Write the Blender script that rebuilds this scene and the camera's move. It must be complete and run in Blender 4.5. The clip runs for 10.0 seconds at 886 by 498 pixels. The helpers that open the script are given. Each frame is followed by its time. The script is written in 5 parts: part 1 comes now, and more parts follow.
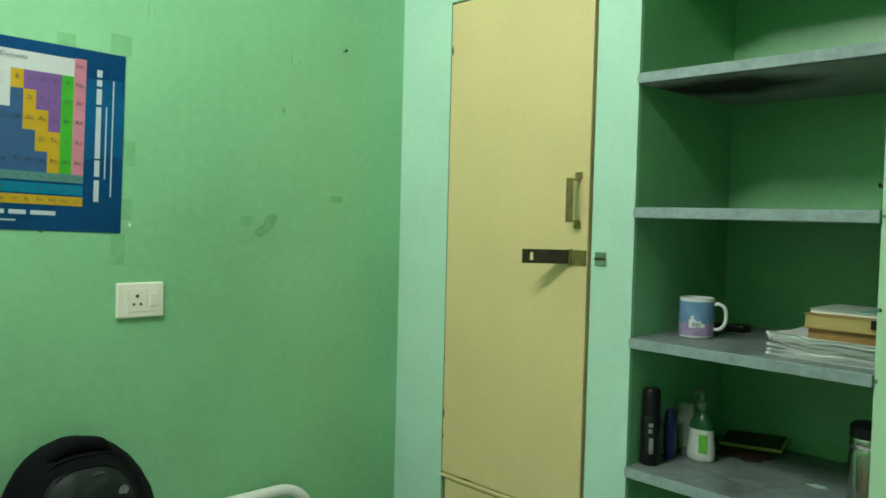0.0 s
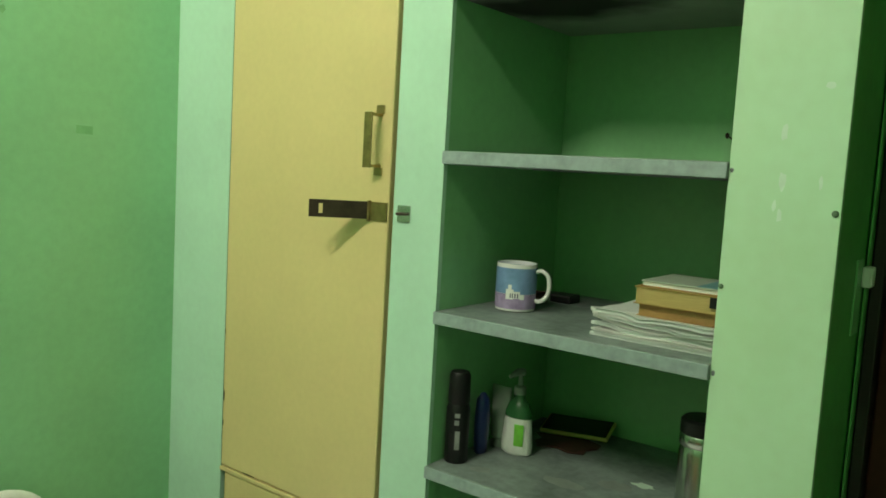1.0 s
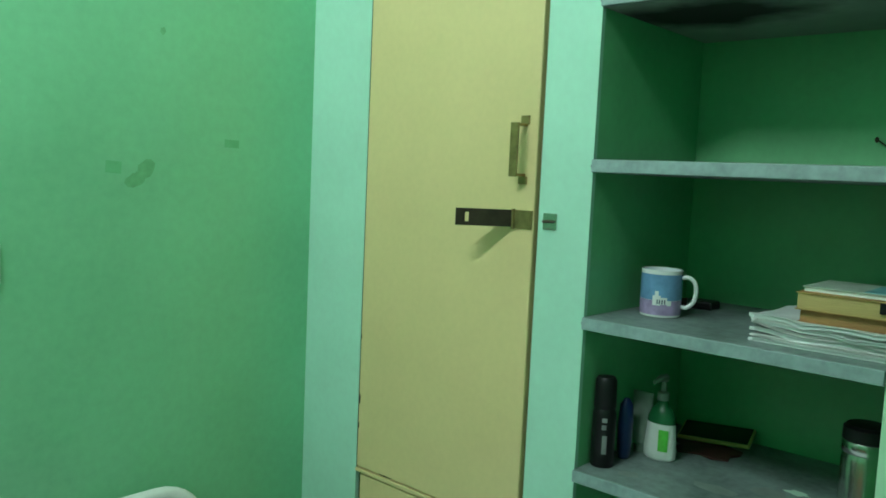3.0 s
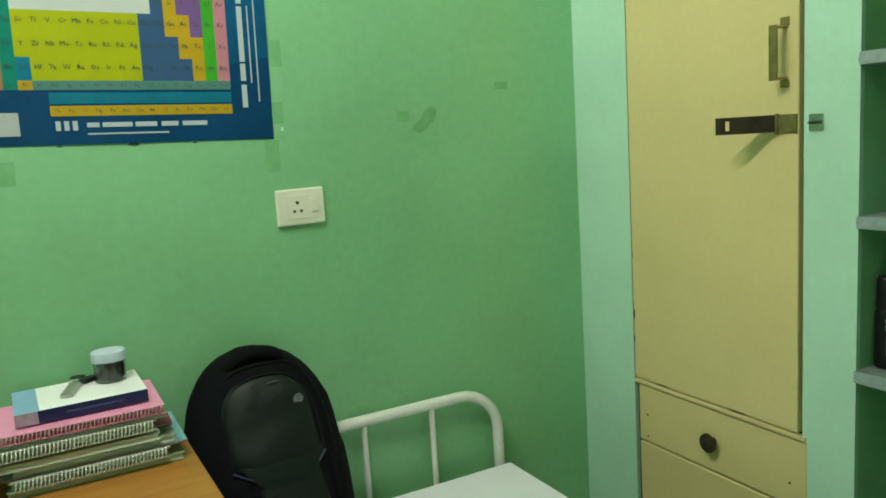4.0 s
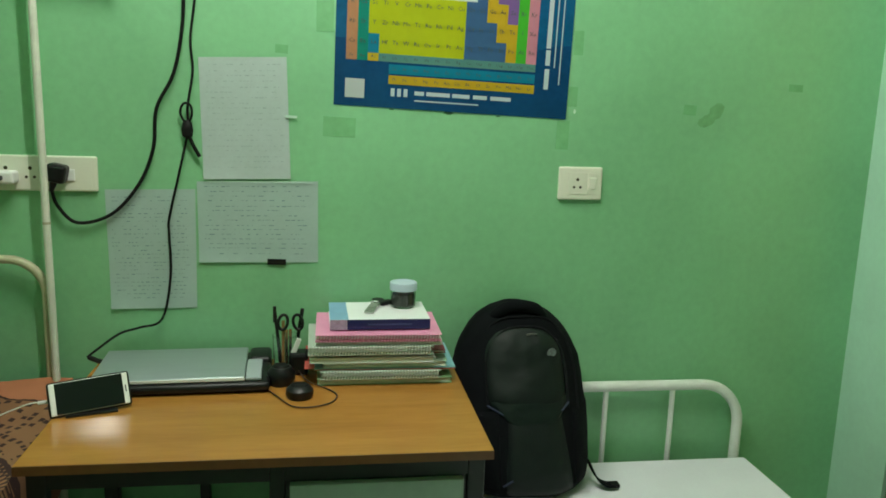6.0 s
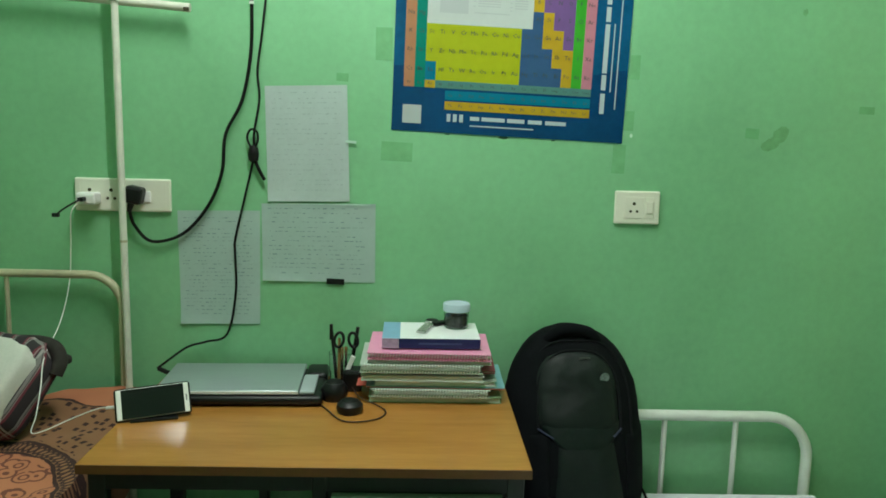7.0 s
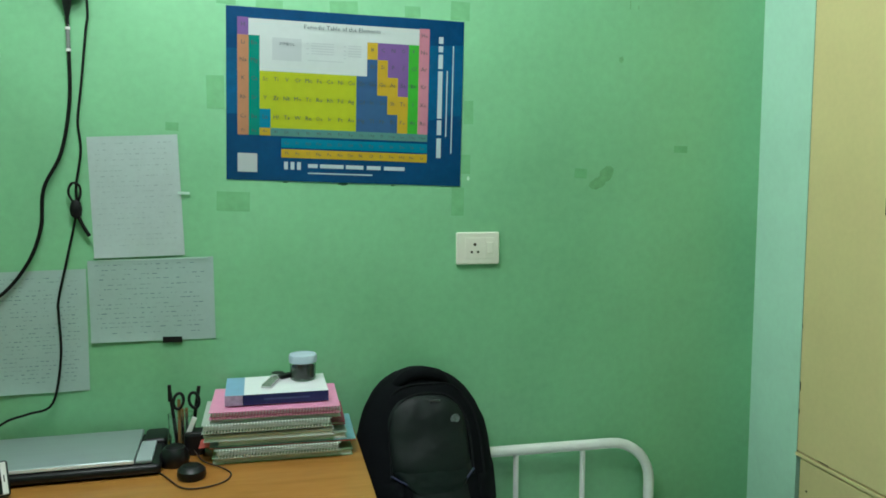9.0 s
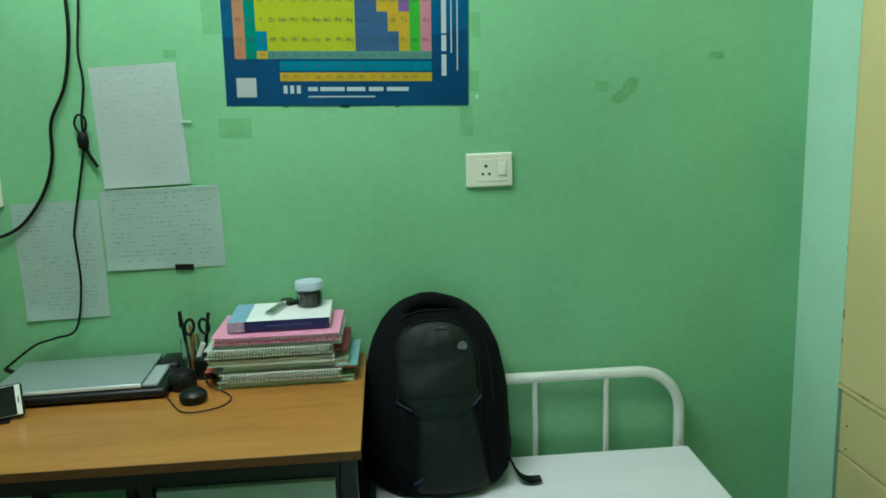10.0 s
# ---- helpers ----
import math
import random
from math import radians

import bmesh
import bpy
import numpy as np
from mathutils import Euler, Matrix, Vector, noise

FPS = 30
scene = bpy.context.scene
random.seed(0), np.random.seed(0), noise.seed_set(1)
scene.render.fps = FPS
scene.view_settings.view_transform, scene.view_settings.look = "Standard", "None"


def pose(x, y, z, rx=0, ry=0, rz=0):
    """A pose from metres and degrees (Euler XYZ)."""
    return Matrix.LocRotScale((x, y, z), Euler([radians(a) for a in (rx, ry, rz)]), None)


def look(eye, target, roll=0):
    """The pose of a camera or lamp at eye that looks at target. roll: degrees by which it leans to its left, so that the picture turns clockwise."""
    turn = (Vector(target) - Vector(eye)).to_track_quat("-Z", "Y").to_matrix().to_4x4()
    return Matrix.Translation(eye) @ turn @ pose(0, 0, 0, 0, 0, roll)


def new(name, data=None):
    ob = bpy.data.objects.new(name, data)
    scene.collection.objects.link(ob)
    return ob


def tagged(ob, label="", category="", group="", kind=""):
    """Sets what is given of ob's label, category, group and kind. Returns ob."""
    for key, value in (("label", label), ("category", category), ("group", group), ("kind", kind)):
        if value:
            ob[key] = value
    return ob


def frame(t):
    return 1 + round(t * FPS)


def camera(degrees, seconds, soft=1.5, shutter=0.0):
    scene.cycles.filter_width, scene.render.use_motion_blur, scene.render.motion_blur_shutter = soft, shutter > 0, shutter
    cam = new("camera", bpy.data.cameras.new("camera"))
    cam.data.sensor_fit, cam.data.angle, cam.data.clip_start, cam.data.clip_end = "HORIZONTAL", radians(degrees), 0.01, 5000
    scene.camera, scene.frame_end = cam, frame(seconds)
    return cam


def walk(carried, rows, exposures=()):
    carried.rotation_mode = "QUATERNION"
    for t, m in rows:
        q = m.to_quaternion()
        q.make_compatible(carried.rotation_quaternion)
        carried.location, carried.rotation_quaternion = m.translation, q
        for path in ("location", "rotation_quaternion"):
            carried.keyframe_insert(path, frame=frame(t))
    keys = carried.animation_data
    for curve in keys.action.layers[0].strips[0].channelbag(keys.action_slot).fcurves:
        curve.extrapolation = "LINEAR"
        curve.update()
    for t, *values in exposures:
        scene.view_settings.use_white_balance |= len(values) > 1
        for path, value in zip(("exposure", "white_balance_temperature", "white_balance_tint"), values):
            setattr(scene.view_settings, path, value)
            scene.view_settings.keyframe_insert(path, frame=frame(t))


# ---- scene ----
cam = camera(58.0, 10.0, 1.7)
PATH = [
    (0, (0.017, -0.055, 1.451), (1.381, 1.405, 1.365), 1.4),
    (0.3, (0.166, -0.009, 1.458), (1.592, 1.389, 1.336), 1.4),
    (0.5, (0.271, 0.021, 1.464), (1.737, 1.374, 1.327), 1.2),
    (1, (0.421, 0.086, 1.444), (2.007, 1.289, 1.246), 3.3),
    (1.5, (0.389, 0.15, 1.449), (2.113, 1.164, 1.424), 3.7),
    (1.7, (0.354, 0.135, 1.502), (2.079, 1.128, 1.703), 2.5),
    (2, (0.343, 0.137, 1.528), (2.035, 1.104, 1.978), 2.7),
    (2.5, (0.291, 0.198, 1.496), (1.986, 1.25, 1.638), 6.4),
    (2.7, (0.297, 0.216, 1.472), (1.928, 1.373, 1.441), 5.6),
    (3.8, (0.213, 0.064, 1.394), (1.274, 1.734, 1.097), -3.1),
    (4, (0.208, 0.054, 1.394), (1.141, 1.795, 1.087), -3.7),
    (4.5, (0.194, 0.051, 1.413), (0.89, 1.901, 1.114), -3.5),
    (5, (0.123, 0.018, 1.435), (0.641, 1.927, 1.135), -0.5),
    (5.5, (0.085, -0.088, 1.437), (0.483, 1.841, 1.091), 1.9),
    (6, (0.14, -0.131, 1.427), (0.443, 1.811, 1.06), 1.9),
    (6.2, (0.21, -0.152, 1.425), (0.408, 1.805, 1.063), 1.4),
    (7.3, (0.243, -0.176, 1.406), (0.305, 1.804, 1.129), 1.5),
    (7.5, (0.226, -0.164, 1.428), (0.336, 1.815, 1.16), 2.0),
    (8, (0.205, -0.145, 1.417), (0.433, 1.835, 1.247), 2.6),
    (8.5, (0.224, -0.151, 1.426), (0.563, 1.816, 1.303), 1.4),
    (9, (0.274, -0.167, 1.425), (0.695, 1.779, 1.233), -0.0),
    (9.5, (0.41, -0.192, 1.396), (0.763, 1.761, 1.144), -1.1),
    (10, (0.552, -0.133, 1.425), (0.683, 1.825, 1.036), -2.1),
]
# the phone's own exposure and white balance drift: seconds, stops, kelvin, tint
BALANCE = [
    (0.0, -0.05, 6330, 2), (0.5, 0.0, 7100, 1), (1.0, 0.0, 7650, -2), (1.5, 0.0, 6650, -11), (2.0, -0.1, 5630, -12), (2.5, -0.1, 5230, -16),
    (4.0, -0.07, 6850, -1), (4.5, -0.08, 7150, 2), (5.0, -0.08, 7030, 4), (5.5, -0.1, 6930, 3), (6.0, -0.12, 6630, 1),
    (7.5, -0.1, 6130, 2), (8.0, -0.1, 5980, 6), (8.5, -0.14, 5750, 15), (9.0, -0.1, 5830, 5), (9.5, -0.1, 5730, 0), (10.0, -0.05, 5830, -2),
]
walk(cam, [(t, look(eye, target, roll)) for t, eye, target, roll in PATH], BALANCE)

# ---------- world and light ----------
world = bpy.data.worlds.new("world")
scene.world = world
world.use_nodes = True
world.node_tree.nodes["Background"].inputs[0].default_value = (0.5, 0.6, 0.7, 1)
world.node_tree.nodes["Background"].inputs[1].default_value = 0.02
LAMP_POWER = 182


# ---------- materials ----------
def material(name, color, rough=0.6, metal=0.0, vary=0.12, size=3.0, grain=60.0, bump=0.0, spec=0.5, stain=None, alpha=1.0, coat=0.0, transmission=0.0, emit=0.0, stretch=None):
    m = bpy.data.materials.new(name)
    m.use_nodes = True
    nt = m.node_tree
    b = nt.nodes["Principled BSDF"]
    b.inputs["Roughness"].default_value = rough
    b.inputs["Metallic"].default_value = metal
    b.inputs["Specular IOR Level"].default_value = spec
    b.inputs["Coat Weight"].default_value = coat
    b.inputs["Transmission Weight"].default_value = transmission
    if emit:
        b.inputs["Emission Color"].default_value = (*color, 1)
        b.inputs["Emission Strength"].default_value = emit
    if vary == 0 and bump == 0:
        b.inputs["Base Color"].default_value = (*color, 1)
        return m
    co = nt.nodes.new("ShaderNodeTexCoord")
    source = co.outputs["Object"]
    if stretch:
        mp = nt.nodes.new("ShaderNodeMapping")
        mp.inputs["Scale"].default_value = stretch
        nt.links.new(source, mp.inputs["Vector"])
        source = mp.outputs["Vector"]
    big = nt.nodes.new("ShaderNodeTexNoise")
    big.inputs["Scale"].default_value = size
    big.inputs["Detail"].default_value = 5
    fine = nt.nodes.new("ShaderNodeTexNoise")
    fine.inputs["Scale"].default_value = grain
    fine.inputs["Detail"].default_value = 4
    for n in (big, fine):
        nt.links.new(source, n.inputs["Vector"])
    mixed = nt.nodes.new("ShaderNodeMix")
    mixed.data_type = "FLOAT"
    mixed.inputs[0].default_value = 0.35
    nt.links.new(big.outputs["Fac"], mixed.inputs[2])
    nt.links.new(fine.outputs["Fac"], mixed.inputs[3])
    ramp = nt.nodes.new("ShaderNodeValToRGB")
    dark = stain or tuple(c * (1 - vary) for c in color)
    light = tuple(min(1, c * (1 + vary * 0.6)) for c in color)
    ramp.color_ramp.elements[0].position, ramp.color_ramp.elements[0].color = 0.33, (*dark, 1)
    ramp.color_ramp.elements[1].position, ramp.color_ramp.elements[1].color = 0.66, (*light, 1)
    nt.links.new(mixed.outputs[0], ramp.inputs[0])
    nt.links.new(ramp.outputs[0], b.inputs["Base Color"])
    if bump:
        bp = nt.nodes.new("ShaderNodeBump")
        bp.inputs["Strength"].default_value = bump
        bp.inputs["Distance"].default_value = 0.002
        nt.links.new(mixed.outputs[0], bp.inputs["Height"])
        nt.links.new(bp.outputs[0], b.inputs["Normal"])
    return m


GREEN = material("green wall paint", (0.245, 0.54, 0.285), 0.36, vary=0.14, size=2.6, grain=45, bump=0.10, spec=0.6)
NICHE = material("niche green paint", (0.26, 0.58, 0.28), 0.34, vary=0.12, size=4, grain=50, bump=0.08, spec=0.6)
MINT = material("pale mint paint", (0.48, 0.74, 0.59), 0.45, vary=0.07, size=5, grain=60, bump=0.15)
MINTOLD = material("yellowed mint paint", (0.50, 0.75, 0.53), 0.45, vary=0.08, size=4.5, grain=40, bump=0.15, stain=(0.485, 0.715, 0.48))
PLASTER = material("white ceiling paint", (0.80, 0.83, 0.80), 0.8, vary=0.06, bump=0.1)
FLOORM = material("grey mosaic floor", (0.30, 0.29, 0.26), 0.4, vary=0.25, size=9, grain=90)
YELLOW = material("cream yellow door paint", (0.69, 0.57, 0.28), 0.36, vary=0.06, size=4, grain=70, bump=0.06)
GAP = material("dark gap", (0.05, 0.045, 0.02), 0.9, vary=0.1)
SLABEDGE = material("pale slab edge", (0.29, 0.37, 0.37), 0.55, vary=0.35, size=12, grain=70, bump=0.3)
SLAB = material("grey stone slab", (0.20, 0.245, 0.235), 0.5, vary=0.5, size=7, grain=60, bump=0.3)
BROWN = material("dark brown door paint", (0.060, 0.020, 0.012), 0.62, vary=0.3, size=4, spec=0.15)
IRON = material("aged brass steel", (0.34, 0.26, 0.11), 0.40, metal=0.85, vary=0.3, size=30)
DARKIRON = material("dark oxidised steel", (0.06, 0.045, 0.03), 0.5, metal=0.6, vary=0.3, size=30)
CHROME = material("polished steel", (0.55, 0.55, 0.53), 0.22, metal=1.0, vary=0.1, size=20)
PLASTIC = material("ivory plastic", (0.78, 0.78, 0.66), 0.35, vary=0.04)
WHITE = material("white plastic", (0.85, 0.85, 0.82), 0.35, vary=0.03)
BLACK = material("black plastic", (0.007, 0.007, 0.008), 0.4, vary=0.2, size=20, spec=0.35)
RUBBER = material("black rubber cable", (0.005, 0.0055, 0.005), 0.6, vary=0.2, size=20, spec=0.2)
PIPE = material("cream painted steel tube", (0.72, 0.72, 0.62), 0.4, vary=0.12, size=12)
PIPEW = material("white painted steel tube", (0.78, 0.80, 0.76), 0.38, vary=0.08, size=12)
PIPEB = material("old beige painted steel tube", (0.47, 0.44, 0.29), 0.45, vary=0.2, size=12)
MATTRESS = material("white mattress cover", (0.80, 0.79, 0.86), 0.6, vary=0.05, size=6, grain=200, bump=0.15)
WOOD = material("orange wood laminate", (0.40, 0.180, 0.038), 0.22, vary=0.17, size=3, grain=22, spec=0.5, stretch=(1.0, 9.0, 9.0))
WOODEDGE = material("brown laminate edge", (0.15, 0.060, 0.017), 0.4, vary=0.2, size=5)
DESKMETAL = material("dark painted steel", (0.018, 0.022, 0.022), 0.45, vary=0.2, size=10)
DESKPANEL = material("grey green drawer paint", (0.32, 0.42, 0.34), 0.45, vary=0.1, size=8)
PAPER = material("white paper", (0.72, 0.76, 0.75), 0.7, vary=0.05, size=14, grain=120)
PAPER1 = material("white sheet in film", (0.46, 0.55, 0.53), 0.34, vary=0.08, size=9, grain=90)
PAPERG = material("translucent film on paper", (0.40, 0.525, 0.485), 0.32, vary=0.06, size=10, grain=100)
INK = material("pencil ink", (0.20, 0.28, 0.29), 0.8, vary=0.3)
FAINTINK = material("faint pencil", (0.35, 0.43, 0.43), 0.8, vary=0.3)
NAVY = material("navy print", (0.006, 0.050, 0.145), 0.2, vary=0.25, size=5)


BLACKWOOD = material("blackish brown frame paint", (0.018, 0.012, 0.009), 0.5, vary=0.25, size=6)
GREENTAPE = material("faded green tape", (0.035, 0.11, 0.055), 0.6, vary=0.3, size=20)
DARKGLASS = material("dark green glass louvre", (0.02, 0.05, 0.035), 0.15, vary=0.2, size=5)
CHIPW = material("bare white plaster", (0.64, 0.81, 0.68), 0.8, vary=0.1, size=40)
GAPG = material("dark grey plug", (0.10, 0.17, 0.10), 0.7, vary=0.2, size=60)
GRIME = material("grimy green", (0.182, 0.412, 0.190), 0.5, vary=0.2, size=40)
OLDTAPE = material("old tape over green paint", (0.220, 0.500, 0.245), 0.27, vary=0.14, size=25)
SMEAR = material("damp smear on stone", (0.24, 0.27, 0.25), 0.4, vary=0.25, size=20)
GREYC = material("grey print", (0.22, 0.23, 0.23), 0.45, vary=0.2, size=60)
GLOSSTAPE = material("glossy clear tape", (0.52, 0.70, 0.60), 0.10, vary=0.1, size=60)
BLUE2 = material("mid blue print", (0.008, 0.085, 0.20), 0.22, vary=0.3, size=4)
POWHITE = material("white print field", (0.50, 0.55, 0.53), 0.3, vary=0.05, size=8)
SILVER = material("brushed silver lid", (0.38, 0.44, 0.45), 0.34, metal=0.45, vary=0.06, size=5, grain=200, stretch=(1, 30, 1))
SILVER2 = material("pale grey plastic", (0.36, 0.41, 0.43), 0.4, vary=0.06)
SCREEN = material("dark phone glass", (0.006, 0.008, 0.008), 0.06, vary=0, spec=0.8)
BROWNWIRE = material("dark brown wire", (0.035, 0.016, 0.010), 0.5, vary=0.2)
CLEAR = material("clear plastic", (0.96, 0.98, 0.98), 0.03, vary=0, transmission=1.0)
PAGES = material("cream page edges", (0.86, 0.86, 0.80), 0.75, vary=0.18, size=30, grain=300, stretch=(1, 1, 25))
SPIRAL = material("white plastic spiral", (0.84, 0.86, 0.82), 0.4, vary=0.06)
GREENCOV = material("green paper cover", (0.24, 0.38, 0.20), 0.55, vary=0.15, size=14)
GREYGREEN = material("grey green cover", (0.42, 0.50, 0.42), 0.5, vary=0.12, size=14)
REDCOV = material("coral red cover", (0.62, 0.12, 0.10), 0.45, vary=0.15, size=14)
TEALCOV = material("teal cover", (0.20, 0.42, 0.46), 0.45, vary=0.15, size=14)
MAROON = material("maroon cover", (0.26, 0.03, 0.06), 0.45, vary=0.15, size=14)
PINKCOV = material("pink cover", (0.78, 0.31, 0.50), 0.42, vary=0.08, size=14)
PALEBLUE = material("pale blue cover print", (0.24, 0.42, 0.62), 0.35, vary=0.1, size=14)
NAVYCOV = material("navy cover print", (0.012, 0.018, 0.10), 0.35, vary=0.15, size=14)
PALEPINK = material("pale mauve print", (0.42, 0.34, 0.46), 0.4, vary=0.3, size=90)
INKBAR = material("blue grey print bar", (0.06, 0.08, 0.2), 0.4, vary=0.1)
SEEDS = material("dark seeds", (0.022, 0.020, 0.018), 0.7, vary=0.8, size=90, grain=400, bump=0.6)
LID = material("pale blue lid", (0.52, 0.62, 0.72), 0.3, vary=0.05)
PILLOW = material("dull white pillow cotton", (0.60, 0.60, 0.54), 0.85, vary=0.1, size=12, grain=200, bump=0.2)
DARKCLOTH = material("dark brown blanket", (0.028, 0.024, 0.020), 0.9, vary=0.3, size=30, bump=0.4)
BAGBLACK = material("black nylon", (0.0038, 0.0048, 0.0060), 0.9, vary=0.3, size=12, grain=400, bump=0.35, spec=0.12)
BAGGREY = material("dark grey coated fabric", (0.0042, 0.0088, 0.0076), 0.55, vary=0.25, size=9, grain=300, bump=0.2, spec=0.3)
BAGGREY2 = material("shiny dark grey fabric", (0.0045, 0.0095, 0.0085), 0.40, vary=0.25, size=14, grain=300, bump=0.2, spec=0.35)
BAGPIPE = material("black piping", (0.006, 0.007, 0.008), 0.85, vary=0.2, spec=0.15)
BAGBLUE = material("blue trim", (0.016, 0.022, 0.062), 0.5, vary=0.2)
BADGE = material("grey badge", (0.17, 0.195, 0.195), 0.35, vary=0.5, size=120)
CHROMEDARK = material("dull zip metal", (0.18, 0.18, 0.17), 0.35, metal=0.9, vary=0.1)
CERAMIC = material("white glazed ceramic", (0.80, 0.80, 0.80), 0.18, vary=0.03, coat=0.3)
SKYBLUE = material("sky blue glaze print", (0.19, 0.32, 0.55), 0.2, vary=0.25, size=25)
LILAC = material("lilac glaze print", (0.40, 0.30, 0.52), 0.2, vary=0.3, size=30)
DARKRED = material("dark red card", (0.055, 0.018, 0.014), 0.6, vary=0.3, size=25)
PAPERW = material("off-white worn paper", (0.76, 0.75, 0.74), 0.75, vary=0.12, size=18)
TANCOV = material("worn tan cover", (0.36, 0.20, 0.07), 0.55, vary=0.2, size=20)
YELCOV = material("mustard cover", (0.42, 0.28, 0.09), 0.5, vary=0.15, size=20)
YELPAGE = material("yellowed page edges", (0.48, 0.36, 0.14), 0.75, vary=0.15, size=30, grain=300, stretch=(1, 1, 25))
PALEGREEN = material("pale grey green cover", (0.50, 0.56, 0.48), 0.45, vary=0.15, size=16)
BLUEP = material("dark blue plastic", (0.015, 0.03, 0.13), 0.3, vary=0.1)
GREYWHITE = material("translucent grey plastic", (0.24, 0.30, 0.25), 0.35, vary=0.15, size=25)
BOTTLEW = material("white bottle label", (0.72, 0.76, 0.72), 0.3, vary=0.08, size=40)
BOTTLEG = material("green bottle plastic", (0.03, 0.13, 0.045), 0.25, vary=0.2, size=20)
LIME = material("lime label print", (0.16, 0.52, 0.06), 0.35, vary=0.2, size=60)
YELCASE = material("yellow silicone rim", (0.52, 0.48, 0.14), 0.45, vary=0.1)
BOOKWHITE = material("glossy white book cover", (0.90, 0.90, 0.92), 0.30, vary=0.03, size=14, spec=0.5)
SPIRALPINK = material("pink coated wire", (0.72, 0.34, 0.46), 0.4, vary=0.06)
DOORGREEN = material("deep green door wall paint", (0.14, 0.45, 0.15), 0.42, vary=0.2, size=4, grain=45, bump=0.12)
GLOW = material("lit lamp tube", (1.0, 0.97, 0.93), vary=0, emit=LAMP_POWER)


def patterned(name, rough, build):
    m = bpy.data.materials.new(name)
    m.use_nodes = True
    nt = m.node_tree
    b = nt.nodes["Principled BSDF"]
    b.inputs["Roughness"].default_value = rough
    co = nt.nodes.new("ShaderNodeTexCoord")
    nt.links.new(build(nt, co.outputs["Object"]), b.inputs["Base Color"])
    return m


def maths(nt, op, a, b=None):
    n = nt.nodes.new("ShaderNodeMath")
    n.operation = op
    for k, v in enumerate((a, b)):
        if v is None:
            continue
        if isinstance(v, (int, float)):
            n.inputs[k].default_value = v
        else:
            nt.links.new(v, n.inputs[k])
    return n.outputs[0]


def blend(nt, fac, a, b):
    n = nt.nodes.new("ShaderNodeMix")
    n.data_type = "RGBA"
    nt.links.new(fac, n.inputs[0])
    for k, v in ((6, a), (7, b)):
        if isinstance(v, tuple):
            n.inputs[k].default_value = (*v, 1)
        else:
            nt.links.new(v, n.inputs[k])
    return n.outputs[2]


def axis(nt, vec, k, turn=0.0):
    mp = nt.nodes.new("ShaderNodeMapping")
    mp.inputs["Rotation"].default_value = (0, 0, radians(turn))
    nt.links.new(vec, mp.inputs["Vector"])
    sx = nt.nodes.new("ShaderNodeSeparateXYZ")
    nt.links.new(mp.outputs[0], sx.inputs[0])
    return sx.outputs[k]


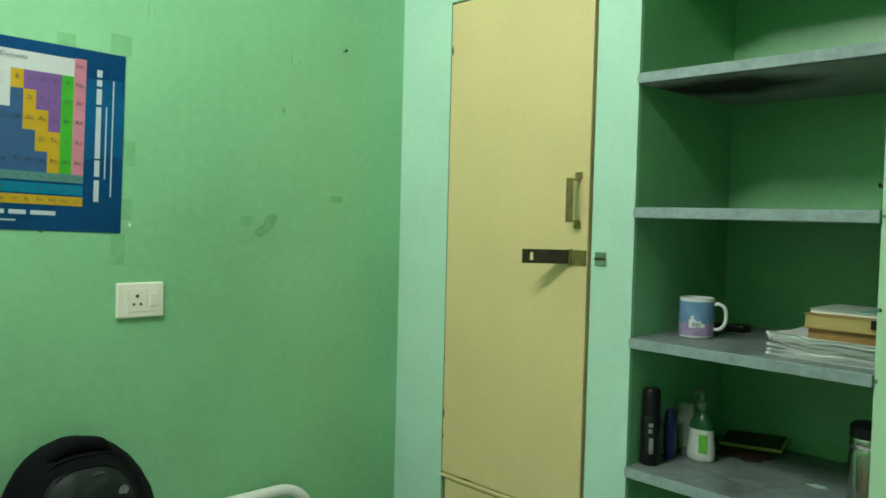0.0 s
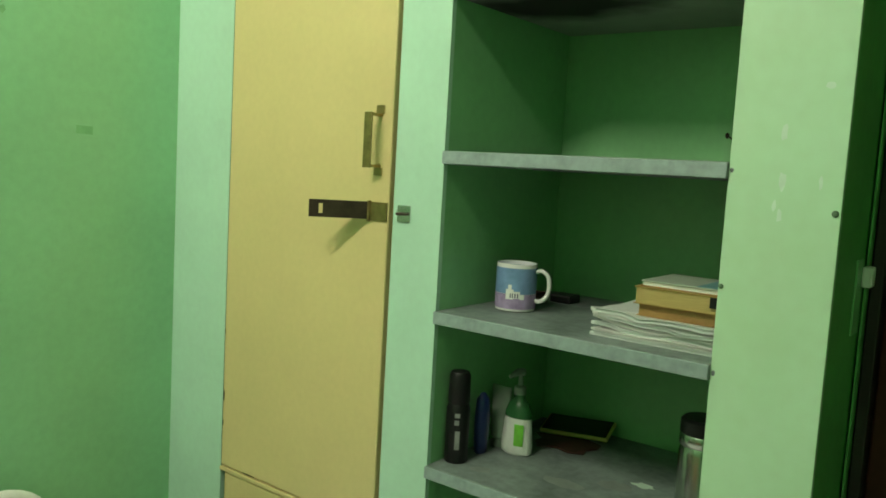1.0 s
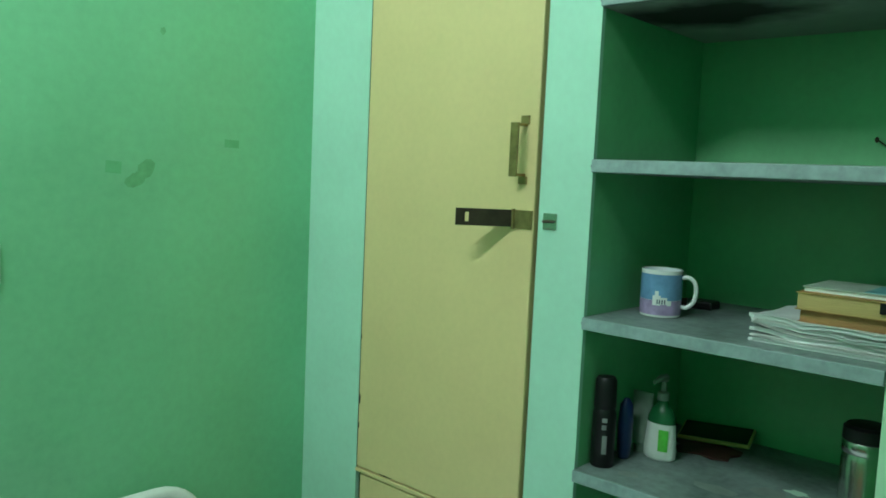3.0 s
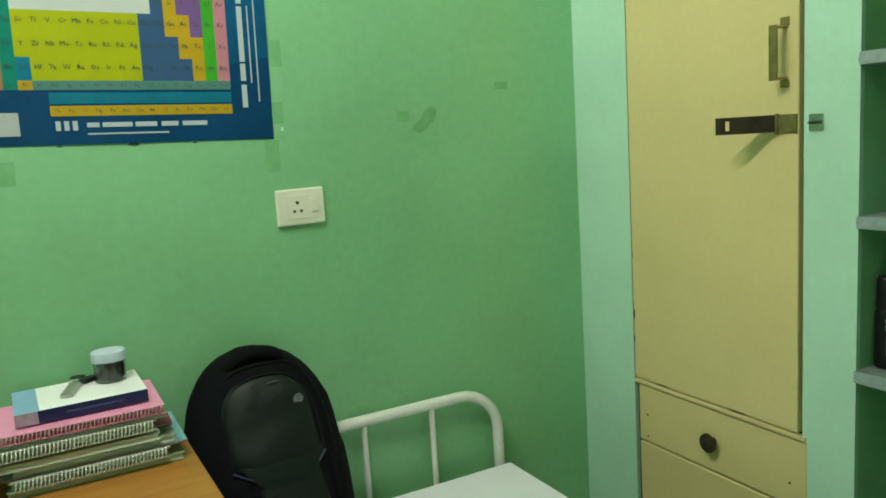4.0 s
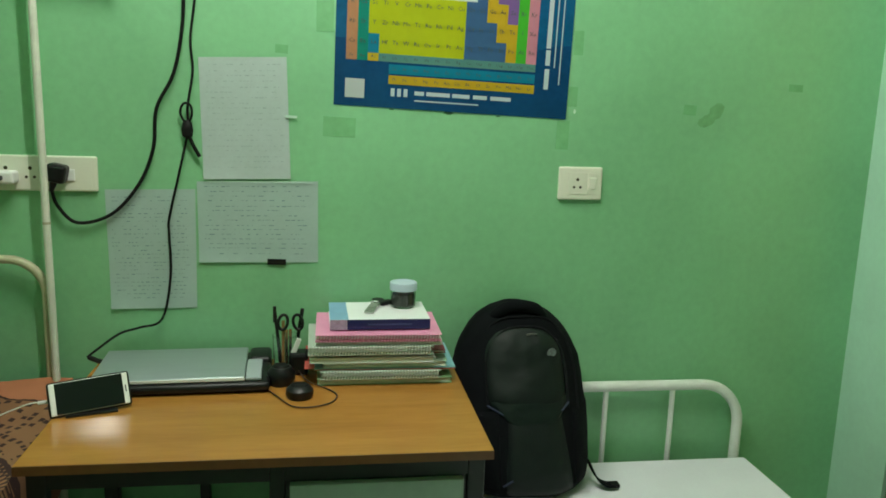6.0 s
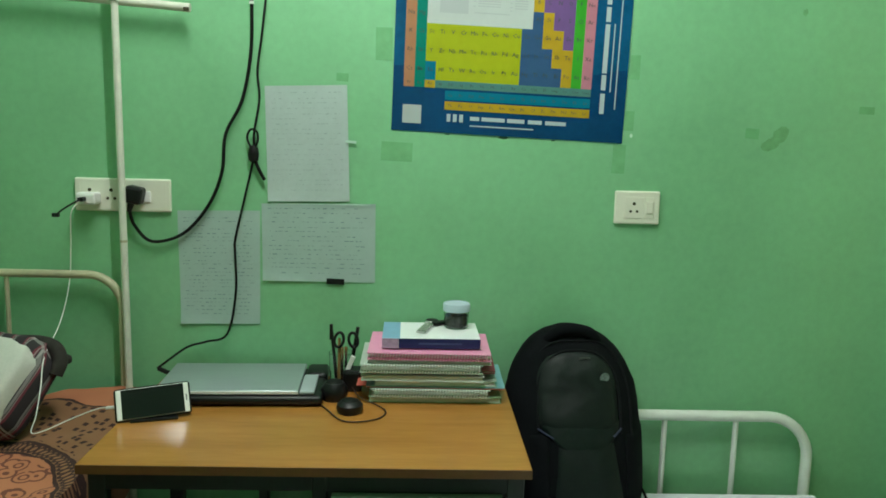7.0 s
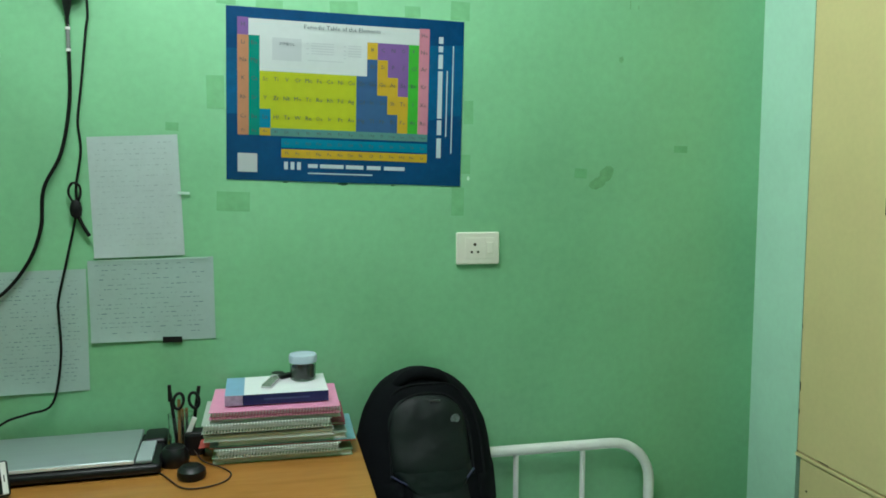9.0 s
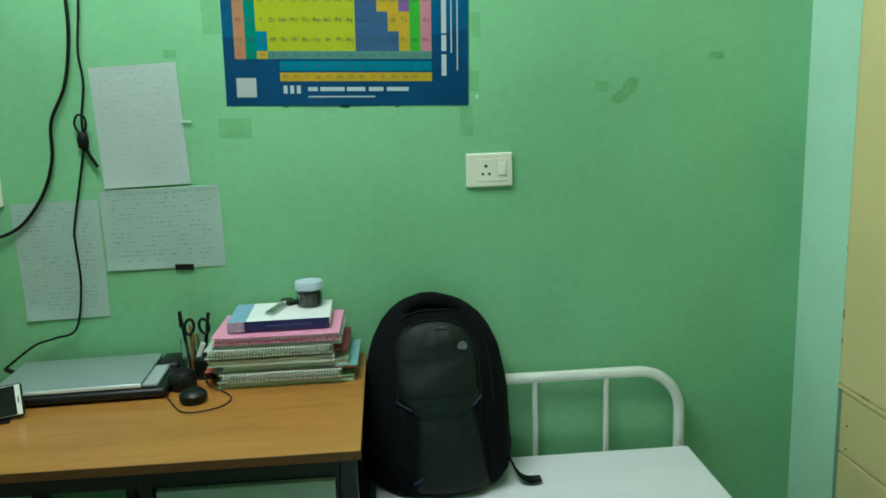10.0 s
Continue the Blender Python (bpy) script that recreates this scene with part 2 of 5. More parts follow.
def spread_colours(nt, vec):
    """Orange field inside a curved ring-chain border, a tan field of dark blocks, orange again outside."""
    def band(v, mid, half):
        return maths(nt, "LESS_THAN", maths(nt, "ABSOLUTE", maths(nt, "SUBTRACT", v, mid)), half)

    nz = nt.nodes.new("ShaderNodeTexNoise")
    nz.inputs["Scale"].default_value = 9
    nz.inputs["Detail"].default_value = 4
    nt.links.new(vec, nz.inputs["Vector"])
    wob = maths(nt, "MULTIPLY", maths(nt, "SUBTRACT", nz.outputs["Fac"], 0.5), 0.05)
    dx = maths(nt, "ADD", axis(nt, vec, 0), -0.18)
    dy = maths(nt, "PINGPONG", maths(nt, "ADD", axis(nt, vec, 1), 0.42), 0.82)
    dy = maths(nt, "SUBTRACT", dy, 0.82)
    rad = maths(nt, "ADD", maths(nt, "SQRT", maths(nt, "ADD", maths(nt, "POWER", dx, 2.0), maths(nt, "POWER", dy, 2.0))), wob)
    along = maths(nt, "MULTIPLY", maths(nt, "ARCTAN2", dy, dx), 0.30)
    out = maths(nt, "GREATER_THAN", rad, 0.255)
    tan = maths(nt, "MULTIPLY", out, maths(nt, "LESS_THAN", rad, 0.50))
    lines = maths(nt, "MAXIMUM", band(rad, 0.255, 0.004), maths(nt, "MAXIMUM", band(rad, 0.301, 0.006), band(rad, 0.50, 0.003)))
    cu = maths(nt, "SUBTRACT", maths(nt, "PINGPONG", along, 0.016), 0.008)
    cv = maths(nt, "MULTIPLY", maths(nt, "SUBTRACT", rad, 0.278), 0.45)
    ring = maths(nt, "SQRT", maths(nt, "ADD", maths(nt, "POWER", maths(nt, "MULTIPLY", cu, 1.0), 2.0), maths(nt, "POWER", cv, 2.0)))
    rings = maths(nt, "MULTIPLY", band(ring, 0.0068, 0.0021), band(rad, 0.278, 0.018))
    # dark blocks in rows over the tan field
    br = nt.nodes.new("ShaderNodeTexVoronoi")
    br.distance = "CHEBYCHEV"
    br.inputs["Scale"].default_value = 46
    br.inputs["Randomness"].default_value = 0.55
    cx = nt.nodes.new("ShaderNodeCombineXYZ")
    nt.links.new(maths(nt, "MULTIPLY", along, 1.3), cx.inputs[0])
    nt.links.new(rad, cx.inputs[1])
    nt.links.new(cx.outputs[0], br.inputs["Vector"])
    blocks = maths(nt, "MULTIPLY", maths(nt, "LESS_THAN", br.outputs["Distance"], 0.27), maths(nt, "MULTIPLY", tan, maths(nt, "GREATER_THAN", rad, 0.315)))
    # outlined leaf shapes on the orange
    vor = nt.nodes.new("ShaderNodeTexVoronoi")
    vor.inputs["Scale"].default_value = 21
    nt.links.new(vec, vor.inputs["Vector"])
    curls = maths(nt, "MAXIMUM", band(vor.outputs["Distance"], 0.46, 0.05), band(vor.outputs["Distance"], 0.20, 0.05))
    broken = maths(nt, "GREATER_THAN", nz.outputs["Fac"], 0.44)
    motif = maths(nt, "MULTIPLY", maths(nt, "MULTIPLY", curls, broken), maths(nt, "SUBTRACT", 1.0, out))
    ground = blend(nt, nz.outputs["Fac"], (0.36, 0.125, 0.062), (0.50, 0.19, 0.095))
    c = blend(nt, tan, ground, (0.24, 0.115, 0.055))
    c = blend(nt, motif, c, (0.15, 0.045, 0.03))
    dark = maths(nt, "MAXIMUM", maths(nt, "MAXIMUM", lines, blocks), rings)
    return blend(nt, dark, c, (0.035, 0.012, 0.010))


def plaid_colours(nt, vec):
    """Dark tartan: groups of fine pale lines both ways, with dull red bars."""
    def stripes(v, period, half, shift=0.0):
        return maths(nt, "LESS_THAN", maths(nt, "PINGPONG", maths(nt, "ADD", v, shift), period), half)

    x, y, z = axis(nt, vec, 0, 25), axis(nt, vec, 1, 25), axis(nt, vec, 2)
    w = maths(nt, "SUBTRACT", z, y)
    red = maths(nt, "MAXIMUM", stripes(x, 0.023, 0.0045, 0.008), stripes(w, 0.032, 0.006, 0.013))
    c = blend(nt, maths(nt, "MULTIPLY", red, 0.7), (0.028, 0.023, 0.026), (0.20, 0.035, 0.055))
    for v, period, half, shift, amount in ((x, 0.023, 0.0017, 0.0, 0.6), (x, 0.023, 0.0013, 0.006, 0.45), (w, 0.032, 0.004, 0.0, 0.42), (w, 0.032, 0.002, 0.008, 0.35)):
        c = blend(nt, maths(nt, "MULTIPLY", stripes(v, period, half, shift), amount), c, (0.42, 0.40, 0.38))
    return c


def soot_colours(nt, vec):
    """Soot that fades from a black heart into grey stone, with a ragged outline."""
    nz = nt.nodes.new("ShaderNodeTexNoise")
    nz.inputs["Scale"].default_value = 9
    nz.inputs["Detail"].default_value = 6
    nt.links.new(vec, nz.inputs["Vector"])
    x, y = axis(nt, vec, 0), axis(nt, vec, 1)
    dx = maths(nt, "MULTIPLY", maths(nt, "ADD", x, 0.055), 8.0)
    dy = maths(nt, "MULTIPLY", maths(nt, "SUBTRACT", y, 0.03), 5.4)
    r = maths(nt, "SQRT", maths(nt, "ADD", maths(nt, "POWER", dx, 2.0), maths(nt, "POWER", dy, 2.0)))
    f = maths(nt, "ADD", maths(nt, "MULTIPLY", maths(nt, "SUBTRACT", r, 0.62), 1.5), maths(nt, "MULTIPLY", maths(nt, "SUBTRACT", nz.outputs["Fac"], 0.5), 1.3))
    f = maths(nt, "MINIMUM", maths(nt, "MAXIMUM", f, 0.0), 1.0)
    # stone ground is lighter than SLAB to make up for the dim underside
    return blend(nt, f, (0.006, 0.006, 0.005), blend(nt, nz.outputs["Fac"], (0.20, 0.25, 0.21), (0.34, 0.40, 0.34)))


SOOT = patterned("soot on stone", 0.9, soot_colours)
SPREAD = patterned("printed orange cotton", 0.9, spread_colours)
PLAID = patterned("dark plaid wool", 0.95, plaid_colours)


def part(name, bm, mat, parent=None, label="", smooth=False, kind=""):
    me = bpy.data.meshes.new(name)
    if parent is not None:
        base = parent
        while base.parent:
            base = base.parent
        bmesh.ops.translate(bm, verts=bm.verts, vec=-base.location)
    bmesh.ops.recalc_face_normals(bm, faces=bm.faces)
    bm.to_mesh(me)
    bm.free()
    if smooth:
        me.polygons.foreach_set("use_smooth", [True] * len(me.polygons))
        me.set_sharp_from_angle(angle=radians(38))
    me.materials.append(mat)
    ob = new(name, me)
    if parent is not None:
        ob.parent = parent
    if label or kind:
        tagged(ob, label, kind=kind)
    return ob


def thing(name, base, label, category, group="", kind=""):
    e = new(name)
    e.location = base
    e.empty_display_size = 0.05
    return tagged(e, label, category, group, kind)


def structure(name, bm, mat, label, category):
    return tagged(part(name, bm, mat), label, category, kind="structure")


def box(bm, x0, x1, y0, y1, z0, z1, bevel=0.0, m=None, segments=2):
    r = bmesh.ops.create_cube(bm, size=1)
    vs = r["verts"]
    bmesh.ops.transform(bm, matrix=Matrix.LocRotScale(((x0 + x1) / 2, (y0 + y1) / 2, (z0 + z1) / 2), None, (abs(x1 - x0), abs(y1 - y0), abs(z1 - z0))), verts=vs)
    if bevel:
        es = list({e for v in vs for e in v.link_edges})
        out = bmesh.ops.bevel(bm, geom=es, offset=bevel, segments=segments, affect="EDGES", profile=0.5)
        vs = list(set(out["verts"]) | {v for v in vs if v.is_valid})
    if m is not None:
        bmesh.ops.transform(bm, matrix=m, verts=vs)
    return vs


def boxes(*rows, bevel=0.0):
    bm = bmesh.new()
    for r in rows:
        box(bm, *r, bevel=bevel)
    return bm


def onebox(*r, bevel=0.0, m=None, segments=2):
    bm = bmesh.new()
    box(bm, *r, bevel=bevel, m=m, segments=segments)
    return bm


def smoothed(pts, steps=6):
    p = [Vector(q) for q in pts]
    p = [p[0] * 2 - p[1]] + p + [p[-1] * 2 - p[-2]]
    out = []
    for a, b, c, d in zip(p, p[1:], p[2:], p[3:]):
        for k in range(steps):
            t = k / steps
            out.append(0.5 * (2 * b + (c - a) * t + (2 * a - 5 * b + 4 * c - d) * t * t + (3 * b - a - 3 * c + d) * t ** 3))
    return out + [p[-2]]


def tube(bm, pts, r, seg=10, cap=True, radii=None):
    pts = [Vector(p) for p in pts]
    rings, side = [], None
    for i, p in enumerate(pts):
        d = (pts[min(i + 1, len(pts) - 1)] - pts[max(i - 1, 0)]).normalized()
        if side is None:
            side = d.orthogonal().normalized()
        side = (side - d * side.dot(d)).normalized()
        up = d.cross(side)
        rr = radii[i] if radii else r
        rings.append([bm.verts.new(p + (side * math.cos(a) + up * math.sin(a)) * rr) for a in (2 * math.pi * k / seg for k in range(seg))])
    for a, b in zip(rings, rings[1:]):
        for k in range(seg):
            bm.faces.new((a[k], a[(k + 1) % seg], b[(k + 1) % seg], b[k]))
    if cap:
        bm.faces.new(rings[0][::-1])
        bm.faces.new(rings[-1])


def tubes(pts, r, seg=10, radii=None):
    bm = bmesh.new()
    tube(bm, pts, r, seg, radii=radii)
    return bm


def lathe(bm, profile, centre=(0, 0, 0), seg=28, sx=1.0, sy=1.0, m=None):
    rings, c = [], Vector(centre)
    made = []
    for r, z in profile:
        ring = [bm.verts.new((c.x + r * sx * math.cos(a), c.y + r * sy * math.sin(a), c.z + z)) for a in (2 * math.pi * k / seg for k in range(seg))]
        rings.append(ring)
        made += ring
    for a, b in zip(rings, rings[1:]):
        for k in range(seg):
            bm.faces.new((a[k], a[(k + 1) % seg], b[(k + 1) % seg], b[k]))
    bm.faces.new(rings[0][::-1])
    bm.faces.new(rings[-1])
    if m is not None:
        bmesh.ops.transform(bm, matrix=m, verts=made)


def turned(profile, centre=(0, 0, 0), seg=28, sx=1.0, sy=1.0):
    bm = bmesh.new()
    lathe(bm, profile, centre, seg, sx, sy)
    return bm


# ---------- the room ----------
NORTH, EAST, BACK, DOORX = 1.89, 1.645, 2.10, 1.862
WEST, SOUTH, CEIL = -1.6, -1.9, 3.0
structure("floor", onebox(WEST - 0.2, 3.2, SOUTH - 0.2, NORTH + 0.2, -0.12, 0.0), FLOORM, "grey mosaic floor of the hostel room", "floor")
structure("ceiling", onebox(WEST - 0.2, 3.2, SOUTH - 0.2, NORTH + 0.2, CEIL, CEIL + 0.12), PLASTER, "plain white painted ceiling slab", "ceiling")
structure("wall_north", onebox(WEST - 0.2, 3.2, NORTH, NORTH + 0.2, 0, CEIL), GREEN, "green painted plaster wall with worn marks", "wall")
structure("wall_west", onebox(WEST - 0.2, WEST, SOUTH, NORTH, 0, CEIL), GREEN, "green painted plaster side wall", "wall")
structure("wall_south", onebox(WEST - 0.2, 3.2, SOUTH - 0.2, SOUTH, 0, CEIL), GREEN, "green painted plaster wall behind the camera", "wall")
D0, D1 = 0.312, -0.62
structure("wall_east", boxes(
    (DOORX, DOORX + 0.14, 0.315, 0.318, 0, CEIL),
    (DOORX, DOORX + 0.14, SOUTH, D1, 0, CEIL),
    (DOORX, DOORX + 0.14, D1, D0 + 0.003, 1.985, 2.10),
    (DOORX, DOORX + 0.14, D1, D0 + 0.003, 2.37, CEIL),
    (DOORX, DOORX + 0.14, 0.285, D0 + 0.003, 2.10, 2.37)), DOORGREEN, "deep green wall with a doorway and a ventilator over it", "wall")
structure("passage_wall", onebox(2.9, 3.0, SOUTH, NORTH, 0, CEIL), GREEN, "dim green wall beyond the doorway", "wall")

# built-in cupboard: pale face frame, green linings
S1, S2, S3, S4, NT = 0.858, 1.169, 1.480, 1.795, 2.075
DT, DB = 2.072, 0.678
DL, DR, NL, NR, PR = 1.673, 1.146, 1.024, 0.482, 0.322
LEDGE, LOFTL = 2.188, 1.766
F1 = EAST + 0.012
face = structure("cupboard_face", onebox(EAST, F1, DL, NORTH, 0, LEDGE), MINT, "pale mint painted face of the built-in cupboard", "wall")
for name, q in (("stile", (LOFTL, NORTH, LEDGE, CEIL)), ("rail", (DR, DL, DT, DT + 0.03)), ("stile", (NL, DR, 0, DT + 0.03)), ("rail", (NR, NL, NT, DT + 0.03)),
                 ("plinth", (DR, DL, 0, 0.08)), ("plinth", (NR, NL, 0, 0.06))):
    part(name, onebox(EAST, F1, *q), MINT, face)
bm = bmesh.new()
for v in box(bm, EAST, F1, NR, DL, DT + 0.03, LEDGE):
    if v.co.z > DT + 0.1:
        v.co.z -= 0.036 * (DL - v.co.y) / (DL - NR)
part("loft_ledge", bm, MINT, face)
part("pillar", onebox(EAST, F1, PR, NR, 0, CEIL), MINTOLD, face, "mint pillar with yellowed dirt")
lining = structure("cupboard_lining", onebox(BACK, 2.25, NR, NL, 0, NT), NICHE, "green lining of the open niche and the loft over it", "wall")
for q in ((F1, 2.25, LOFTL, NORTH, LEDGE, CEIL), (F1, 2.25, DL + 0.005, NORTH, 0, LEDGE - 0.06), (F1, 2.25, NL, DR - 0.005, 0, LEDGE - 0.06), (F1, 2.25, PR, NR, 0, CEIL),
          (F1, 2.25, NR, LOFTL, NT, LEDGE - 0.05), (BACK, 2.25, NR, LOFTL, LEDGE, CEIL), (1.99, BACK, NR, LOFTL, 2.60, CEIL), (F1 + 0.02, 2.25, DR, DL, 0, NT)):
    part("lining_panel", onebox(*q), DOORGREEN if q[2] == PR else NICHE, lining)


def slab(z, name="shelf"):
    e = thing(name, (EAST, (NL + NR) / 2, z - 0.026), "worn grey stone slab shelf in the open niche", "shelf", "niche shelves")
    bm = bmesh.new()
    box(bm, EAST - 0.006, BACK, NR, NL, z - 0.026, z, bevel=0.003)
    part("slab", bm, SLAB, e)
    # separate front strip in a paler grey than the slab itself
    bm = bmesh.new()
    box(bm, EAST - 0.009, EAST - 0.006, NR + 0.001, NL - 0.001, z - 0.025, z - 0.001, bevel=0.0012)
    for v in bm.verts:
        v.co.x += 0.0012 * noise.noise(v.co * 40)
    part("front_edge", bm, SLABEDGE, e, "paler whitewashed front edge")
    return e


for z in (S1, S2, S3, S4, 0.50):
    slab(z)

# cupboard door
cd = thing("cupboard_door", (EAST, DL, DB), "cream yellow painted wooden cupboard door, closed", "door")
dx = EAST - 0.004
part("leaf", onebox(dx, dx + 0.022, DR + 0.010, DL - 0.006, DB + 0.004, DT - 0.007, bevel=0.003), YELLOW, cd)
part("edge_gap", boxes((EAST + 0.013, EAST + 0.016, DR, DL, DB - 0.004, DT)), GAP, cd)
part("edge_gap", onebox(EAST + 0.001, EAST + 0.012, DL - 0.0052, DL - 0.0006, DB, DT - 0.001), GAP, cd)
dr = thing("drawer_front", (EAST, DL, 0.5), "cream yellow drawer front with a dark round knob", "drawer", "cupboard drawers")
part("front", onebox(dx + 0.002, dx + 0.024, DR - 0.012, DL - 0.018, 0.508, DB - 0.013, bevel=0.003), YELLOW, dr)
part("lip", onebox(dx - 0.003, dx + 0.014, DR - 0.010, DL - 0.004, DB - 0.009, DB + 0.001, bevel=0.002), YELLOW, dr, "narrow moulding over the drawer")
for y, z in ((DL - 0.05, 0.585), (DR + 0.03, 0.56), (DL - 0.05, 0.525)):
    bm = bmesh.new()
    lathe(bm, [(0.003, 0), (0.0026, 0.0012), (0.001, 0.0016)], seg=10, m=pose(dx + 0.002, y, z, 0, -90, 0))
    part("screw", bm, DARKIRON, dr, "small dark screw")
bm = bmesh.new()
lathe(bm, [(0.011, 0), (0.010, 0.010), (0.020, 0.014), (0.0245, 0.019), (0.023, 0.024), (0.010, 0.028), (0.003, 0.0285)], seg=20, m=pose(dx + 0.003, 1.395, 0.585, 0, -90, 0))
part("knob", bm, DARKIRON, dr, "dark metal knob", smooth=True)
dr2 = thing("drawer_front", (EAST, DL, 0.30), "cream yellow drawer front below the first", "drawer", "cupboard drawers")
part("front", onebox(dx + 0.002, dx + 0.024, DR - 0.012, DL - 0.018, 0.09, 0.503, bevel=0.003), YELLOW, dr2)
part("dark_gap", boxes((EAST + 0.014, EAST + 0.017, DR, DL, 0.08, DB)), GAP, dr2)


# cupboard door fittings
pull = bmesh.new()
hy = 1.188
box(pull, dx - 0.003, dx, hy - 0.011, hy + 0.011, 1.548, 1.566, bevel=0.001)
box(pull, dx - 0.003, dx, hy - 0.011, hy + 0.011, 1.424, 1.440, bevel=0.001)
box(pull, dx - 0.036, dx, hy - 0.006, hy + 0.006, 1.543, 1.549, bevel=0.001)
box(pull, dx - 0.036, dx, hy - 0.006, hy + 0.006, 1.440, 1.446, bevel=0.001)
box(pull, dx - 0.039, dx - 0.034, hy - 0.010, hy + 0.010, 1.439, 1.550, bevel=0.0015)
part("pull_handle", pull, IRON, cd, "aged brass pull handle")
hp = part("hasp_plate", onebox(dx - 0.004, dx, 1.158, 1.206, 1.331, 1.370, bevel=0.001), IRON, cd, "aged brass hasp plate")
hm = pose(dx - 0.004, 1.206, 1.3515, 0, 0, 48)
strap = bmesh.new()
for a in ((0.0, 0.094, -0.018, 0.018), (0.102, 0.122, -0.018, 0.018), (0.094, 0.102, 0.010, 0.018), (0.094, 0.102, -0.018, -0.010)):
    box(strap, -0.0012, 0.0012, a[0], a[1], a[2], a[3], m=hm)
part("hasp_strap", strap, DARKIRON, hp, "dark swung-open hasp strap with a slot")
part("hasp_pin", tubes([(dx - 0.004, 1.206, 1.329), (dx - 0.004, 1.206, 1.372)], 0.004), IRON, hp)
st = thing("hasp_staple", (EAST, 1.116, 1.351), "small steel hasp staple screwed on the mint frame", "staple")
part("plate", onebox(EAST - 0.003, EAST, 1.100, 1.133, 1.334, 1.368, bevel=0.001), CHROME, st)
loop = bmesh.new()
tube(loop, [(EAST - 0.003 - 0.016 * math.sin(a), 1.118 - 0.009 * math.cos(a), 1.351) for a in (k * math.pi / 8 for k in range(9))], 0.0028, 8)
part("loop", loop, DARKIRON, st, smooth=True)

# room door
rd = thing("room_door", (DOORX + 0.05, -0.15, 0), "dark brown painted room door, closed, with an aged brass handle", "door")
part("leaf", onebox(DOORX + 0.055, DOORX + 0.095, D1 + 0.03, D0 - 0.019, 0.01, 1.972, bevel=0.004), BROWN, rd)
part("panel", onebox(DOORX + 0.049, DOORX + 0.056, D1 + 0.12, D0 - 0.16, 1.05, 1.83, bevel=0.003), BROWN, rd)
part("panel", onebox(DOORX + 0.049, DOORX + 0.056, D1 + 0.12, D0 - 0.16, 0.16, 0.90, bevel=0.003), BROWN, rd)
part("door_frame", boxes((DOORX + 0.02, DOORX + 0.12, D0 - 0.018, D0 + 0.002, 0, 1.984), (DOORX + 0.015, DOORX + 0.12, D1 + 0.001, D1 + 0.03, 0, 1.984), bevel=0.003), BLACKWOOD, rd, "blackish brown frame")
part("tape_strip", onebox(DOORX + 0.053, DOORX + 0.0545, 0.240, 0.256, 1.775, 1.966), GREENTAPE, rd, "faded green tape strip")
part("bolt_end", onebox(DOORX + 0.046, DOORX + 0.0545, 0.238, 0.256, 1.752, 1.774, bevel=0.003), GREENTAPE, rd, "green painted bolt end")
hx = DOORX + 0.055
dh = part("door_handle", tubes(smoothed([(hx, 0.252, 1.276), (hx - 0.022, 0.252, 1.262), (hx - 0.030, 0.252, 1.21), (hx - 0.022, 0.252, 1.158), (hx, 0.252, 1.144)]), 0.008, 10), IRON, rd, "aged brass door handle", smooth=True)
for z in (1.282, 1.138):
    part("handle_plate", onebox(hx - 0.003, hx, 0.240, 0.264, z - 0.013, z + 0.013, bevel=0.001), GREENTAPE, dh, "green painted end plate")
vent = thing("ventilator", (DOORX + 0.05, -0.15, 2.10), "dark louvred glass ventilator over the room door", "ventilator")
part("vent_frame", boxes((DOORX + 0.03, DOORX + 0.07, 0.270, 0.286, 2.10, 2.37), (DOORX + 0.03, DOORX + 0.07, D1, D1 + 0.015, 2.10, 2.37), (DOORX + 0.03, DOORX + 0.07, D1, 0.286, 2.10, 2.112), (DOORX + 0.03, DOORX + 0.07, D1, 0.286, 2.358, 2.37)), BLACKWOOD, vent)
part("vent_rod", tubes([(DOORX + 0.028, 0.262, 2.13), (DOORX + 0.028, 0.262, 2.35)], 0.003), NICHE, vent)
for k in range(3):
    bm = bmesh.new()
    box(bm, -0.003, 0.003, D1 + 0.015, 0.268, -0.045, 0.045, bevel=0.001, m=pose(DOORX + 0.055, 0, 2.155 + 0.08 * k, 0, -22, 0))
    part("louvre", bm, DARKGLASS, vent)
kp = thing("bolt_keeper", (1.85, PR, 1.30), "pale plastic bolt keeper on the pillar side", "door fitting")
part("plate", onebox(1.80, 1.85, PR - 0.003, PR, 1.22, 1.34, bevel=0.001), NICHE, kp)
part("keeper", onebox(1.835, 1.866, PR - 0.018, PR - 0.003, 1.295, 1.328, bevel=0.003), WHITE, kp)


# small marks on plaster
def dab(bm, origin, u, v, w, h, n=11, seed=0, thick=0.0006):
    """An uneven flat blotch on a wall, with axes u and v."""
    rng = random.Random(seed)
    o, u, v = Vector(origin), Vector(u), Vector(v)
    out = u.cross(v) * thick
    ring = []
    for k in range(n):
        a = 2 * math.pi * k / n
        r = rng.uniform(0.65, 1.1)
        ring.append(bm.verts.new(o + out + u * (w / 2 * r * math.cos(a)) + v * (h / 2 * r * math.sin(a))))
    bm.faces.new(ring)


